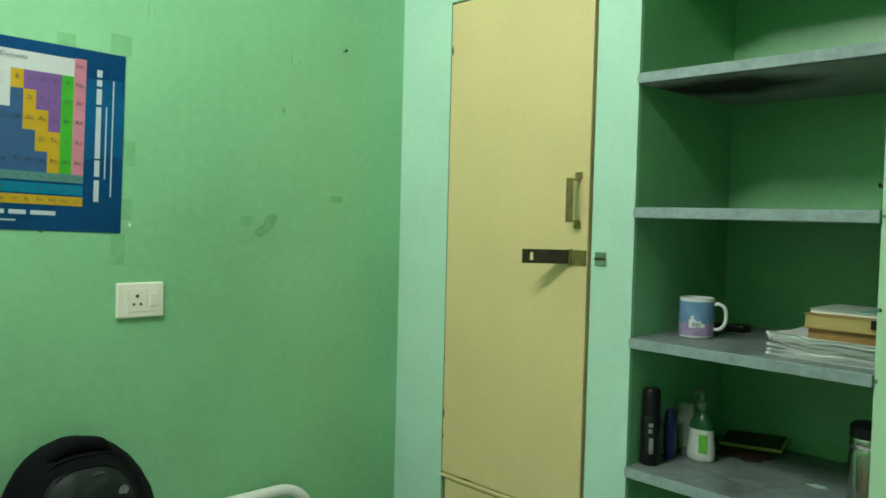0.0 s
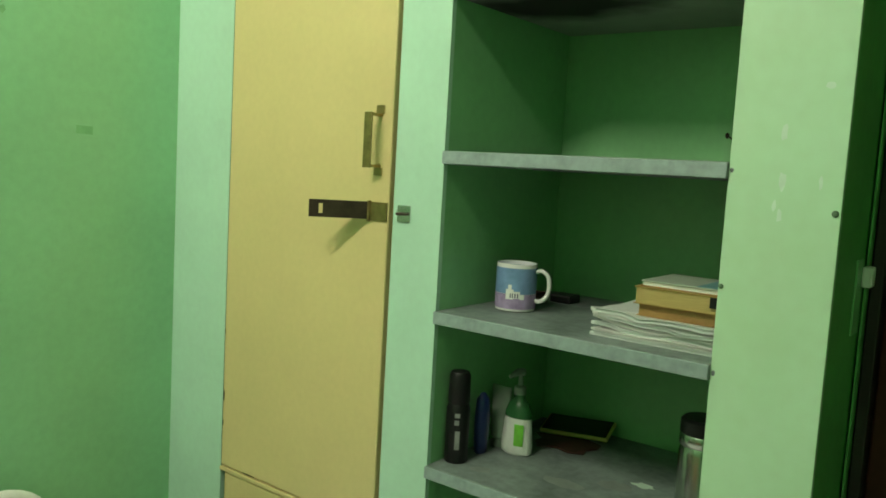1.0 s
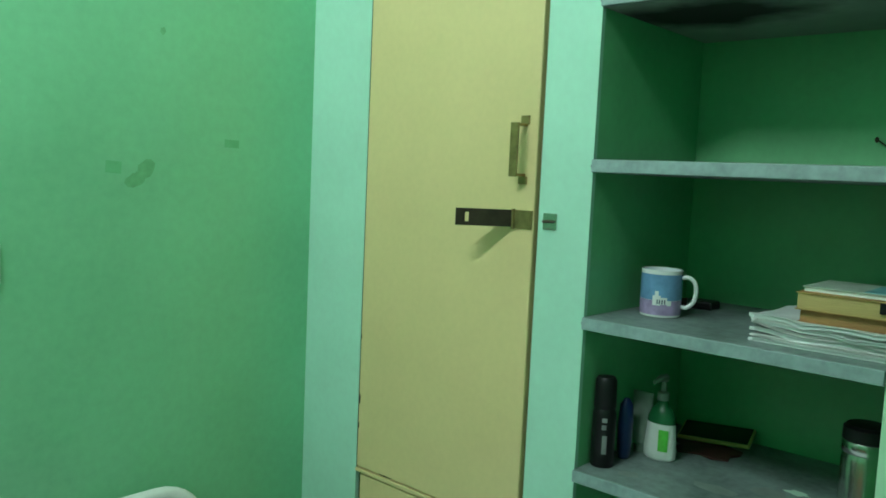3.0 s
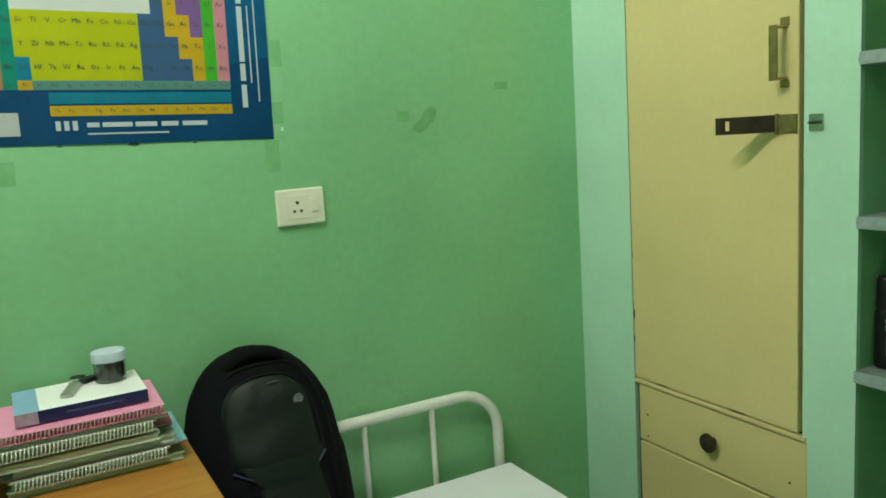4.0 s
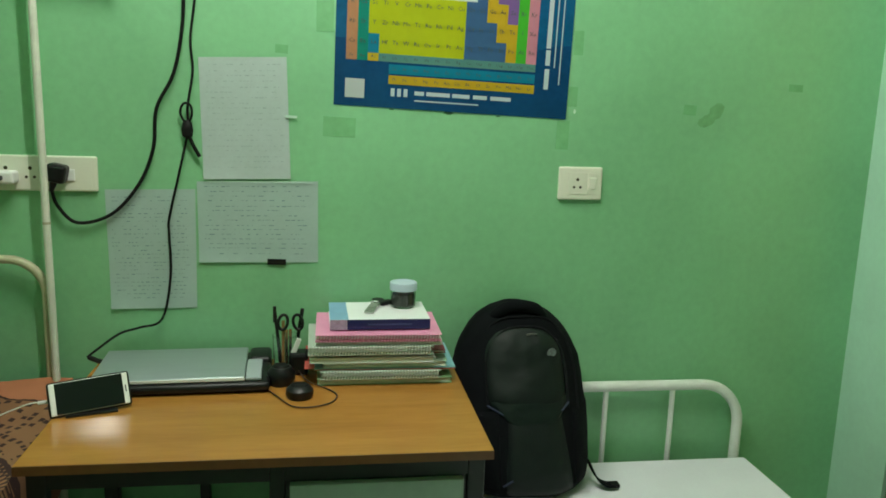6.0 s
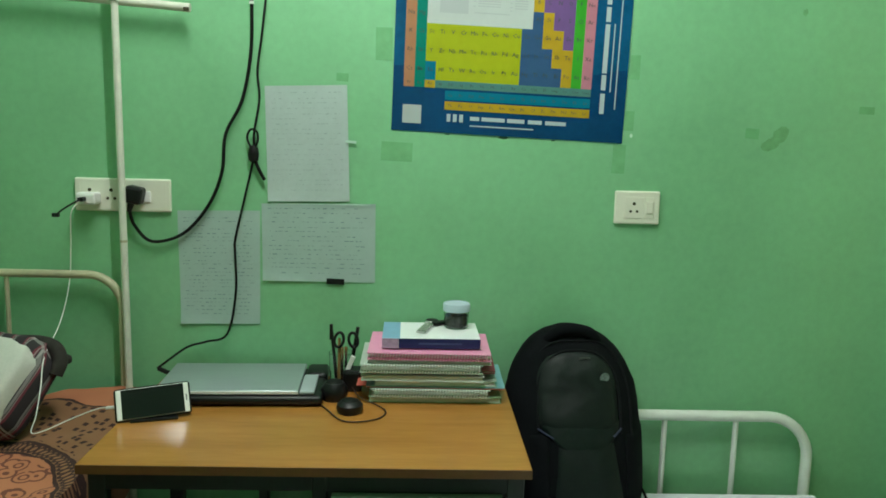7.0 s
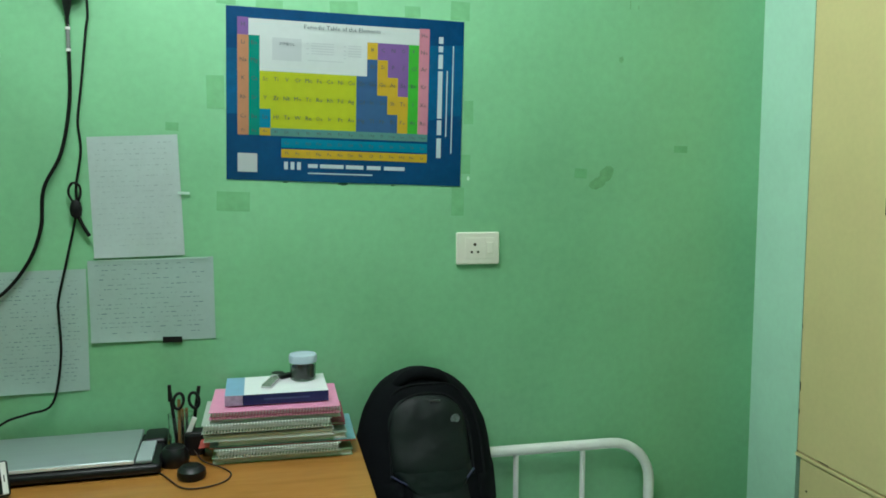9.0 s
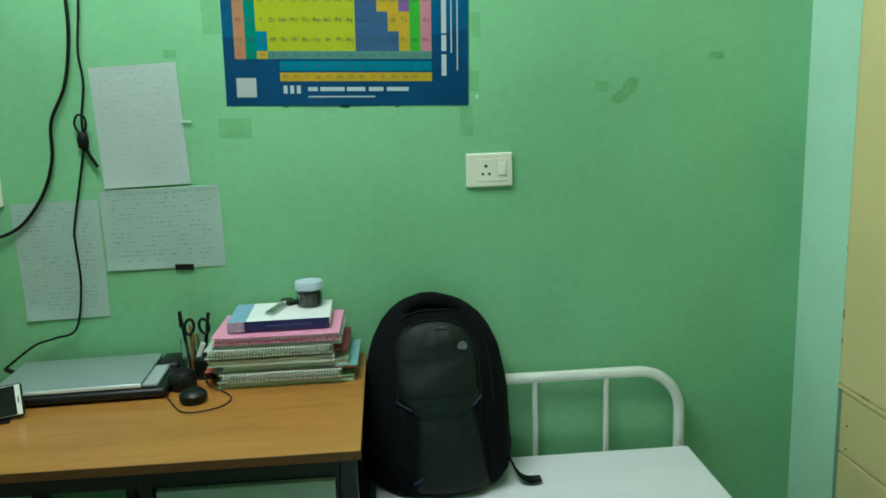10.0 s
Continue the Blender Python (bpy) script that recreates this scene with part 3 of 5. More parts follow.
UX, UZ, UY = (1, 0, 0), (0, 0, 1), (0, -1, 0)
for k, (y, z, w, h) in enumerate(((1.662, 0.86, 0.006, 0.03), (1.663, 0.79, 0.005, 0.02), (1.660, 1.93, 0.007, 0.03), (1.664, 1.02, 0.004, 0.015), (1.56, 0.684, 0.05, 0.003), (1.32, 0.684, 0.07, 0.003), (1.45, 2.061, 0.10, 0.004))):
    bm = bmesh.new()
    dab(bm, (dx, y, z), UY, UZ, w, h, seed=60 + k)
    part("edge_chip", bm, DARKIRON, cd, "dark chipped paint")
chips = thing("paint_chips", (EAST, 0.40, 1.45), "small white plaster chips on the mint pillar", "paint chips")
for k, (y, z, w, h) in enumerate(((0.352, 1.592, 0.014, 0.012), (0.407, 1.525, 0.010, 0.030), (0.404, 1.455, 0.010, 0.034), (0.404, 1.405, 0.009, 0.022), (0.412, 1.42, 0.007, 0.02), (0.352, 1.455, 0.006, 0.02))):
    bm = bmesh.new()
    dab(bm, (EAST, y, z), UY, UZ, w, h, seed=k)
    part("chip", bm, CHIPW, chips)
for name, y, z, w in (("plug_hole", 0.329, 1.413, 0.005), ("plug_hole", 0.478, 1.291, 0.004)):
    e = thing(name, (EAST, y, z), "small dark plugged hole at the pillar edge", "hole", "pillar holes")
    bm = bmesh.new()
    lathe(bm, [(w, 0.0), (w * 0.8, 0.003), (w * 0.3, 0.004)], seg=12, m=pose(EAST, y, z, 0, -90, 0))
    part("plug", bm, GAPG, e)
for z in (S3 - 0.013, S2 - 0.013, S1 - 0.013, S4 - 0.013):
    for y in (NR - 0.004, NL + 0.003):
        e = thing("chipped_joint", (EAST, y, z), "rough grey mortar joint where the slab meets the frame", "mortar joint", "slab joints")
        bm = bmesh.new()
        r = bmesh.ops.create_icosphere(bm, subdivisions=2, radius=0.0042)
        for v in bm.verts:
            v.co *= 1 + 0.35 * noise.noise(v.co * 160 + Vector((z * 9, y * 7, 0)))
            v.co.x *= 0.35
            v.co.z *= 1.3
        bmesh.ops.translate(bm, verts=bm.verts, vec=(EAST + 0.001, y, z))
        part("mortar", bm, SLAB, e, smooth=True)

wm = thing("wall_marks", (0.6, NORTH, 1.4), "old tape patches and grimy blotches on the green wall", "wall stain")
for k, (x, z, w, h) in enumerate(((1.150, 1.392, 0.046, 0.034), (1.180, 1.420, 0.046, 0.050), (1.158, 1.401, 0.034, 0.024), (1.213, 1.727, 0.014, 0.022))):
    bm = bmesh.new()
    dab(bm, (x, NORTH, z), UX, UZ, w, h, seed=k + 20, thick=0.0006 + 0.0005 * k)
    part("blotch", bm, GRIME, wm)
for k, (x0, x1, z0, z1, tilt) in enumerate(((0.145, 0.225, 1.328, 1.376, 2), (0.742, 0.775, 1.31, 1.384, 1), (0.74, 0.79, 1.815, 1.862, 2), (0.43, 0.50, 1.818, 1.85, -2), (0.62, 0.66, 1.818, 1.845, 0), (0.128, 0.17, 1.58, 1.66, 0), (0.775, 0.80, 1.55, 1.61, 0), (0.03, 0.06, 1.525, 1.545, 3), (0.765, 0.792, 1.42, 1.47, 1), (0.158, 0.204, 1.832, 1.890, 3), (0.25, 0.315, 1.822, 1.846, 2), (1.378, 1.418, 1.478, 1.497, 1), (1.085, 1.12, 1.408, 1.434, 4))):
    bm = onebox(-(x1 - x0) / 2, (x1 - x0) / 2, -0.0008, 0, -(z1 - z0) / 2, (z1 - z0) / 2, m=pose((x0 + x1) / 2, NORTH, (z0 + z1) / 2, 0, tilt, 0))
    part("tape_patch", bm, OLDTAPE, wm)
for x, z, h in ((1.238, 1.885, 0.045), (0.83, 1.935, 0.03), (0.845, 1.93, 0.012), (1.262, 1.868, 0.01)):
    bm = onebox(x - 0.001, x + 0.001, NORTH - 0.0006, NORTH, z - h / 2, z + h / 2)
    part("scratch", bm, GRIME, wm)
bm = bmesh.new()
dab(bm, (0.787, NORTH, 1.408), UX, UZ, 0.008, 0.014, seed=77)
part("plaster_chip", bm, CHIPW, wm, "small pale plaster chip")
for x, z in ((1.415, 1.922),):
    e = thing("wall_nail", (x, NORTH, z), "small dark nail in the green wall", "nail", "nails")
    part("shank", tubes([(x, NORTH, z), (x, NORTH - 0.014, z + 0.002)], 0.002, 8), DARKIRON, e)
    part("head", tubes([(x, NORTH - 0.013, z + 0.002), (x, NORTH - 0.016, z + 0.0025)], 0.0045, 10), DARKIRON, e)
e = thing("loft_nail", (BACK, 0.70, 2.38), "small dark nail in the loft back wall", "nail", "nails")
part("shank", tubes([(BACK, 0.70, 2.38), (BACK - 0.014, 0.70, 2.38)], 0.004, 8), DARKIRON, e)
e = thing("hook_wire", (BACK, 0.62, 1.53), "bent dark wire stuck in the niche back wall", "wire")
part("wire", tubes(smoothed([(BACK, 0.640, 1.549), (BACK - 0.020, 0.632, 1.546), (BACK - 0.022, 0.618, 1.536), (BACK - 0.012, 0.604, 1.524), (BACK - 0.004, 0.592, 1.508)]), 0.0015, 8), DARKIRON, e, smooth=True)
part("knot", turned([(0.001, -0.006), (0.004, -0.002), (0.004, 0.003), (0.001, 0.006)], (BACK - 0.016, 0.634, 1.546), 10), DARKIRON, e, smooth=True)
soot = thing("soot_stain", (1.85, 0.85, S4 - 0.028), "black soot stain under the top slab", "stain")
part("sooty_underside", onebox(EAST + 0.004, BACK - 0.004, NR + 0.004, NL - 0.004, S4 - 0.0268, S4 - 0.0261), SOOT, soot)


# sockets on the wall
def holes(bm, x, z, y, s=1.0):
    for ox, oz, r in ((0, 0.012, 0.0034), (-0.009, -0.009, 0.0028), (0.009, -0.009, 0.0028)):
        tube(bm, [(x + ox * s, y + 0.001, z + oz * s), (x + ox * s, y - 0.0006, z + oz * s)], r * s * 1.35, 10)


so = thing("wall_socket", (0.812, NORTH, 1.222), "ivory plastic wall socket with a switch", "socket", "sockets")
part("plate", onebox(0.753, 0.871, NORTH - 0.011, NORTH, 1.180, 1.266, bevel=0.004), PLASTIC, so)
part("module", boxes((0.778, 0.828, NORTH - 0.0125, NORTH - 0.009, 1.195, 1.251), (0.831, 0.856, NORTH - 0.0125, NORTH - 0.009, 1.195, 1.251), bevel=0.0008), PLASTIC, so)
bm = bmesh.new()
holes(bm, 0.803, 1.222, NORTH - 0.0125, 0.95)
part("pin_holes", bm, GAP, so)
part("rocker", onebox(0.834, 0.853, NORTH - 0.0155, NORTH - 0.012, 1.209, 1.239, bevel=0.0015), PLASTIC, so)
sb = thing("switch_board", (-0.508, NORTH, 1.225), "long ivory switch board with two sockets and a switch", "socket", "sockets")
part("plate", onebox(-0.630, -0.388, NORTH - 0.011, NORTH, 1.183, 1.267, bevel=0.004), PLASTIC, sb)
for x in (-0.592, -0.538, -0.478):
    bm = bmesh.new()
    holes(bm, x, 1.225, NORTH - 0.011)
    part("pin_holes", bm, GAP, sb)
part("rocker", onebox(-0.458, -0.438, NORTH - 0.015, NORTH - 0.010, 1.208, 1.236, bevel=0.0015), WHITE, sb)
for x in (-0.618, -0.402):
    part("frame_line", onebox(x, x + 0.002, NORTH - 0.0116, NORTH - 0.01, 1.195, 1.255), PLASTIC, sb)

ch = thing("phone_charger", (-0.58, NORTH - 0.03, 1.22), "white phone charger plugged in the switch board", "charger")
part("body", onebox(-0.612, -0.562, NORTH - 0.052, NORTH - 0.011, 1.202, 1.232, bevel=0.006), WHITE, ch)
part("usb_plug", onebox(-0.598, -0.584, NORTH - 0.075, NORTH - 0.052, 1.212, 1.222, bevel=0.002), BLACK, ch, "black cable plug")
part("stub_cable", tubes(smoothed([(-0.591, NORTH - 0.075, 1.216), (-0.605, NORTH - 0.085, 1.208), (-0.63, NORTH - 0.08, 1.193), (-0.648, NORTH - 0.07, 1.181)]), 0.0022, 8), RUBBER, ch, smooth=True)
part("stub_end", onebox(-0.662, -0.645, NORTH - 0.075, NORTH - 0.063, 1.172, 1.182, bevel=0.002), BLACK, ch)
wc = thing("charging_cable", (-0.55, 1.6, 0.72), "thin white charging cable running to the phone", "cable")
part("cord", tubes(smoothed([(-0.605, NORTH - 0.052, 1.208), (-0.62, NORTH - 0.06, 1.18), (-0.630, NORTH - 0.045, 1.10), (-0.640, NORTH - 0.04, 1.0), (-0.645, NORTH - 0.09, 0.91), (-0.622, 1.66, 0.862), (-0.605, 1.60, 0.81), (-0.600, 1.56, 0.755), (-0.605, 1.545, 0.722), (-0.575, 1.54, 0.728), (-0.52, 1.55, 0.752), (-0.46, 1.545, 0.778), (-0.425, 1.535, 0.787)]), 0.0014, 8), WHITE, wc, smooth=True)
part("connector", onebox(-0.013, 0.013, -0.004, 0.004, -0.003, 0.003, bevel=0.0015, m=pose(-0.421, 1.533, 0.787, 0, 0, 16)), WHITE, wc)

pl = thing("laptop_charger", (-0.17, NORTH, 1.9), "black laptop charger brick hung by its cables on the wall", "charger")
bm = onebox(-0.029, 0.029, -0.028, 0, -0.06, 0.06, bevel=0.006, m=pose(-0.170, NORTH - 0.003, 1.893, 0, 2, 0))
part("brick", bm, BLACK, pl)
part("strain_relief", tubes([(-0.176, NORTH - 0.018, 1.838), (-0.177, NORTH - 0.018, 1.815), (-0.178, NORTH - 0.016, 1.785)], 0.01, 12, radii=[0.013, 0.010, 0.0045]), BLACK, pl, smooth=True)
part("power_cord", tubes(smoothed([(-0.178, NORTH - 0.016, 1.79), (-0.178, NORTH - 0.014, 1.70), (-0.182, NORTH - 0.012, 1.586), (-0.205, NORTH - 0.012, 1.47), (-0.247, NORTH - 0.012, 1.385), (-0.257, NORTH - 0.012, 1.292), (-0.292, NORTH - 0.012, 1.205), (-0.358, NORTH - 0.012, 1.130), (-0.437, NORTH - 0.014, 1.108), (-0.478, NORTH - 0.022, 1.150), (-0.486, NORTH - 0.035, 1.195)]), 0.0042, 10), RUBBER, pl, smooth=True)
part("cord_sleeve", tubes([(-0.178, NORTH - 0.0155, 1.758), (-0.178, NORTH - 0.0145, 1.710)], 0.0046, 10), GREYC, pl, "grey sleeve between two white clips")
for z in (1.758, 1.708):
    part("clip", tubes([(-0.178, NORTH - 0.015, z - 0.003), (-0.178, NORTH - 0.015, z + 0.003)], 0.006, 10), WHITE, pl)
part("plug_body", onebox(-0.022, 0.022, -0.040, 0, -0.022, 0.022, bevel=0.008, m=pose(-0.472, NORTH - 0.011, 1.228, 0, 12, 0)), BLACK, pl)
part("plug_neck", tubes([(-0.478, NORTH - 0.035, 1.215), (-0.486, NORTH - 0.036, 1.185)], 0.007, 10, radii=[0.010, 0.005]), BLACK, pl)
part("laptop_cord", tubes(smoothed([(-0.150, NORTH - 0.02, 1.96), (-0.138, NORTH - 0.02, 1.90), (-0.134, NORTH - 0.012, 1.80), (-0.140, NORTH - 0.01, 1.755), (-0.155, NORTH - 0.01, 1.63), (-0.166, NORTH - 0.01, 1.545), (-0.162, NORTH - 0.01, 1.475), (-0.176, NORTH - 0.01, 1.39), (-0.177, NORTH - 0.012, 1.33), (-0.202, NORTH - 0.01, 1.222), (-0.226, NORTH - 0.01, 1.12), (-0.227, NORTH - 0.01, 1.08), (-0.226, NORTH - 0.012, 0.979), (-0.249, NORTH - 0.015, 0.868), (-0.303, NORTH - 0.02, 0.847), (-0.350, NORTH - 0.03, 0.834), (-0.405, NORTH - 0.05, 0.795), (-0.418, NORTH - 0.06, 0.785)]), 0.0030, 8), RUBBER, pl, smooth=True)
part("cord_loop", tubes(smoothed([(-0.178, NORTH - 0.014, 1.345), (-0.192, NORTH - 0.016, 1.375), (-0.184, NORTH - 0.016, 1.398), (-0.168, NORTH - 0.016, 1.393), (-0.166, NORTH - 0.016, 1.37), (-0.178, NORTH - 0.014, 1.345)]), 0.003, 8), RUBBER, pl, smooth=True)
part("cord_tie", turned([(0.004, -0.022), (0.012, -0.016), (0.014, 0), (0.011, 0.016), (0.004, 0.022)], (-0.177, NORTH - 0.015, 1.337), 14, 1, 0.8), RUBBER, pl, smooth=True)
part("tie_tail", tubes(smoothed([(-0.175, NORTH - 0.015, 1.325), (-0.163, NORTH - 0.014, 1.297), (-0.150, NORTH - 0.012, 1.272)]), 0.0045, 8), RUBBER, pl, smooth=True)
part("hang_cord", tubes(smoothed([(-0.165, NORTH - 0.02, 1.95), (-0.16, NORTH - 0.02, 2.02), (-0.15, NORTH - 0.015, 2.10), (-0.148, NORTH - 0.012, 2.02), (-0.150, NORTH - 0.02, 1.96)]), 0.0035, 8), RUBBER, pl, smooth=True)
part("nail", tubes([(-0.152, NORTH, 2.09), (-0.152, NORTH - 0.03, 2.093)], 0.003, 8), DARKIRON, pl)

# papers on the wall


def sheet(name, quad, mat, label, lines, seed, y=NORTH - 0.0018):
    tl, tr, br, bl = [Vector((x, 0, z)) for x, z in quad]
    e = thing(name, ((tl.x + br.x) / 2, NORTH, (tl.z + br.z) / 2), label, "paper", "wall papers")
    rng = random.Random(seed)
    bm = bmesh.new()
    n, grid = 12, []
    for j in range(n + 1):
        row = []
        for i in range(n + 1):
            u, v = i / n, j / n
            p = tl * (1 - u) * (1 - v) + tr * u * (1 - v) + br * u * v + bl * (1 - u) * v
            p.y = y - 0.0016 * (0.5 + noise.noise(Vector((u * 2.3 + seed, v * 2.3, 0)))) - 0.004 * (max(0, v - 0.85) / 0.15) ** 2 * (1 - u)
            row.append(bm.verts.new(p))
        grid.append(row)
    for j in range(n):
        for i in range(n):
            bm.faces.new((grid[j][i], grid[j][i + 1], grid[j + 1][i + 1], grid[j + 1][i]))
    part("leaf", bm, mat, e, smooth=True)
    ink = bmesh.new()
    for k in range(lines):
        v = 0.06 + 0.88 * (k + rng.uniform(-0.12, 0.12)) / lines
        u = 0.05 + rng.uniform(0, 0.04)
        while u < 0.9:
            w = rng.uniform(0.006, 0.045)
            if rng.random() < 0.6 and u + w < 0.95:
                a = tl * (1 - u) * (1 - v) + tr * u * (1 - v) + br * u * v + bl * (1 - u) * v
                b = tl * (1 - u - w) * (1 - v) + tr * (u + w) * (1 - v) + br * (u + w) * v + bl * (1 - u - w) * v
                h = rng.uniform(0.0006, 0.0022)
                yy = y - 0.0036
                ink.faces.new([ink.verts.new(p) for p in ((a.x, yy, a.z), (b.x, yy, b.z), (b.x, yy, b.z - h), (a.x, yy, a.z - h))])
            u += w + rng.uniform(0.006, 0.03)
    if lines:
        part("writing", ink, FAINTINK if mat is PAPER1 else INK, e, "faint handwritten lines")
    return e


sheet("paper_sheet", [(-0.150, 1.508), (0.057, 1.516), (0.066, 1.221), (-0.143, 1.217)], PAPER1, "white handwritten sheet in a film cover taped to the wall", 20, 3)
sheet("paper_sheet", [(-0.160, 1.211), (0.133, 1.216), (0.134, 1.009), (-0.158, 1.010)], PAPERG, "greyish handwritten sheet taped sideways to the wall", 15, 7, NORTH - 0.0014)
sheet("paper_sheet", [(-0.375, 1.188), (-0.164, 1.192), (-0.166, 0.893), (-0.371, 0.891)], PAPERG, "greyish handwritten sheet taped low on the wall", 26, 11, NORTH - 0.0010)
bt = thing("black_tape", (0.031, NORTH, 1.010), "short piece of black tape on a paper edge", "tape")
part("strip", onebox(-0.023, 0.023, -0.0008, 0, -0.0075, 0.0075, m=pose(0.031, NORTH - 0.0056, 1.011, 0, 2, 0)), BLACK, bt)
ct = thing("clear_tape", (0.03, NORTH, 1.21), "shiny clear tape along the paper joint", "tape")
part("strip", onebox(-0.135, 0.12, -0.0006, 0, -0.0009, 0.0009, m=pose(0.0, NORTH - 0.0062, 1.213, 0, -0.5, 0)), GLOSSTAPE, ct)
part("strip", onebox(-0.012, 0.016, -0.0006, 0, -0.003, 0.003, m=pose(0.066, NORTH - 0.0056, 1.374, 0, 3, 0)), GLOSSTAPE, ct)

# ---------- poster ----------
PC = [Vector((0.179, 0, 1.828)), Vector((0.775, 0, 1.811)), Vector((0.764, 0, 1.387)), Vector((0.170, 0, 1.407))]


def pp(u, v, off=0.0):
    p = PC[0] * (1 - u) * (1 - v) + PC[1] * u * (1 - v) + PC[2] * u * v + PC[3] * (1 - u) * v
    p.y = NORTH - 0.0022 - 0.0012 * math.sin(u * 9.3 + 0.6) * math.cos(v * 4) - off
    return p


def pquad(bm, u0, u1, v0, v1, off, steps=1):
    for k in range(steps):
        a, b = u0 + (u1 - u0) * k / steps, u0 + (u1 - u0) * (k + 1) / steps
        bm.faces.new([bm.verts.new(pp(u, v, off)) for u, v in ((a, v0), (b, v0), (b, v1), (a, v1))])
    bmesh.ops.remove_doubles(bm, verts=bm.verts, dist=0.00005)


poster = thing("wall_poster", (0.47, NORTH, 1.6), "blue printed periodic table poster taped to the wall", "poster")
bm = bmesh.new()
N = 24
g = [[bm.verts.new(pp(i / N, j / 12)) for i in range(N + 1)] for j in range(13)]
for j in range(12):
    for i in range(N):
        bm.faces.new((g[j][i], g[j][i + 1], g[j + 1][i + 1], g[j + 1][i]))
sh = part("sheet", bm, NAVY, poster, smooth=True)
bm = bmesh.new()
for k in range(48):
    u = k / 48
    pquad(bm, u, u + 1 / 48, 0.24 - 0.10 * u, 0.615 + 0.15 * math.sin(math.pi * u) ** 2 - 0.05 * u, 0.0003)
part("blue_wave", bm, BLUE2, poster, "lighter blue wave of print")
U0, CW, V0, RH = 0.045, 0.0446, 0.058, 0.1007
VROW = (0.058, 0.159, 0.259, 0.360, 0.470, 0.580, 0.690, 0.735)


def cells(name, mat, spots, off=0.0007):
    for c, r in spots:
        bm = bmesh.new()
        u = U0 + CW * (c - 1)
        pquad(bm, u, u + CW, VROW[r - 1], VROW[r], off)
        part(name, bm, mat, poster)


bm = bmesh.new()
pquad(bm, U0 + CW, U0 + 17 * CW, V0 + 0.005, V0 + RH, 0.0005, 16)
pquad(bm, U0 + 2 * CW, U0 + 12 * CW, V0 + RH, V0 + 3 * RH, 0.0005, 10)
part("white_field", bm, POWHITE, poster, "white heading field")
pr = lambda name, rgb: material(name, rgb, 0.24, vary=0.08, size=9)
RED_O, TEAL, YEL, SLATE, GOLD, VIO, LEAF, PINK = (pr("orange print", (0.40, 0.19, 0.10)), pr("teal print", (0.01, 0.20, 0.15)), pr("yellow print", (0.37, 0.42, 0.012)), pr("slate blue print", (0.04, 0.095, 0.21)), pr("gold print", (0.46, 0.31, 0.02)), pr("violet print", (0.17, 0.09, 0.27)), pr("leaf green print", (0.06, 0.36, 0.03)), pr("pink print", (0.50, 0.20, 0.26)))
ROW7, LANT = pr("grey teal print", (0.09, 0.22, 0.20)), pr("sea blue print", (0.01, 0.17, 0.27))
cells("print_cell", VIO, [(1, 1), (14, 2), (15, 2), (16, 2), (15, 3), (16, 3), (16, 4)])
cells("print_cell", RED_O, [(1, r) for r in range(2, 8)])
cells("print_cell", TEAL, [(2, r) for r in range(2, 8)])
cells("print_cell", YEL, [(c, r) for c in range(3, 12) for r in (4, 5, 6) if (c, r) != (3, 6)])
cells("print_cell", SLATE, [(12, 4), (12, 5), (12, 6), (13, 3), (13, 4), (13, 5), (13, 6), (14, 5), (14, 6), (15, 6)])
cells("print_cell", GOLD, [(13, 2), (14, 3), (14, 4), (15, 4), (15, 5), (16, 5), (16, 6), (3, 7)])
cells("print_cell", LEAF, [(17, r) for r in range(2, 7)])
cells("print_cell", PINK, [(18, r) for r in range(1, 7)])
cells("print_cell", LANT, [(3, 6)])
VL = VROW[6]
bm = bmesh.new()
pquad(bm, U0 + 3 * CW, U0 + 18 * CW, VL, VL + 0.045, 0.0008, 15)
part("print_strip", bm, ROW7, poster)
bm = bmesh.new()
pquad(bm, U0 + 4 * CW, U0 + 18 * CW, VL + 0.058, VL + 0.112, 0.0008, 14)
part("print_strip", bm, LANT, poster)
bm = bmesh.new()
pquad(bm, U0 + 4 * CW, U0 + 18 * CW, VL + 0.121, VL + 0.171, 0.0008, 14)
part("print_strip", bm, GOLD, poster)


def letters(text, u, v, size, mat, spin=0.0, align="CENTER"):
    cu = bpy.data.curves.new("lettering", "FONT")
    cu.body, cu.size, cu.align_x, cu.align_y, cu.resolution_u = text, size, align, "CENTER", 1
    cu.materials.append(mat)
    ob = new("lettering", cu)
    ob.parent = poster
    p = pp(u, v, 0.0016 if len(text) < 4 else 0.0038) - poster.location
    ob.matrix_local = Matrix.Translation(p) @ pose(0, 0, 0, 90, 1.7, 0) @ pose(0, 0, 0, 0, 0, spin)
    return ob


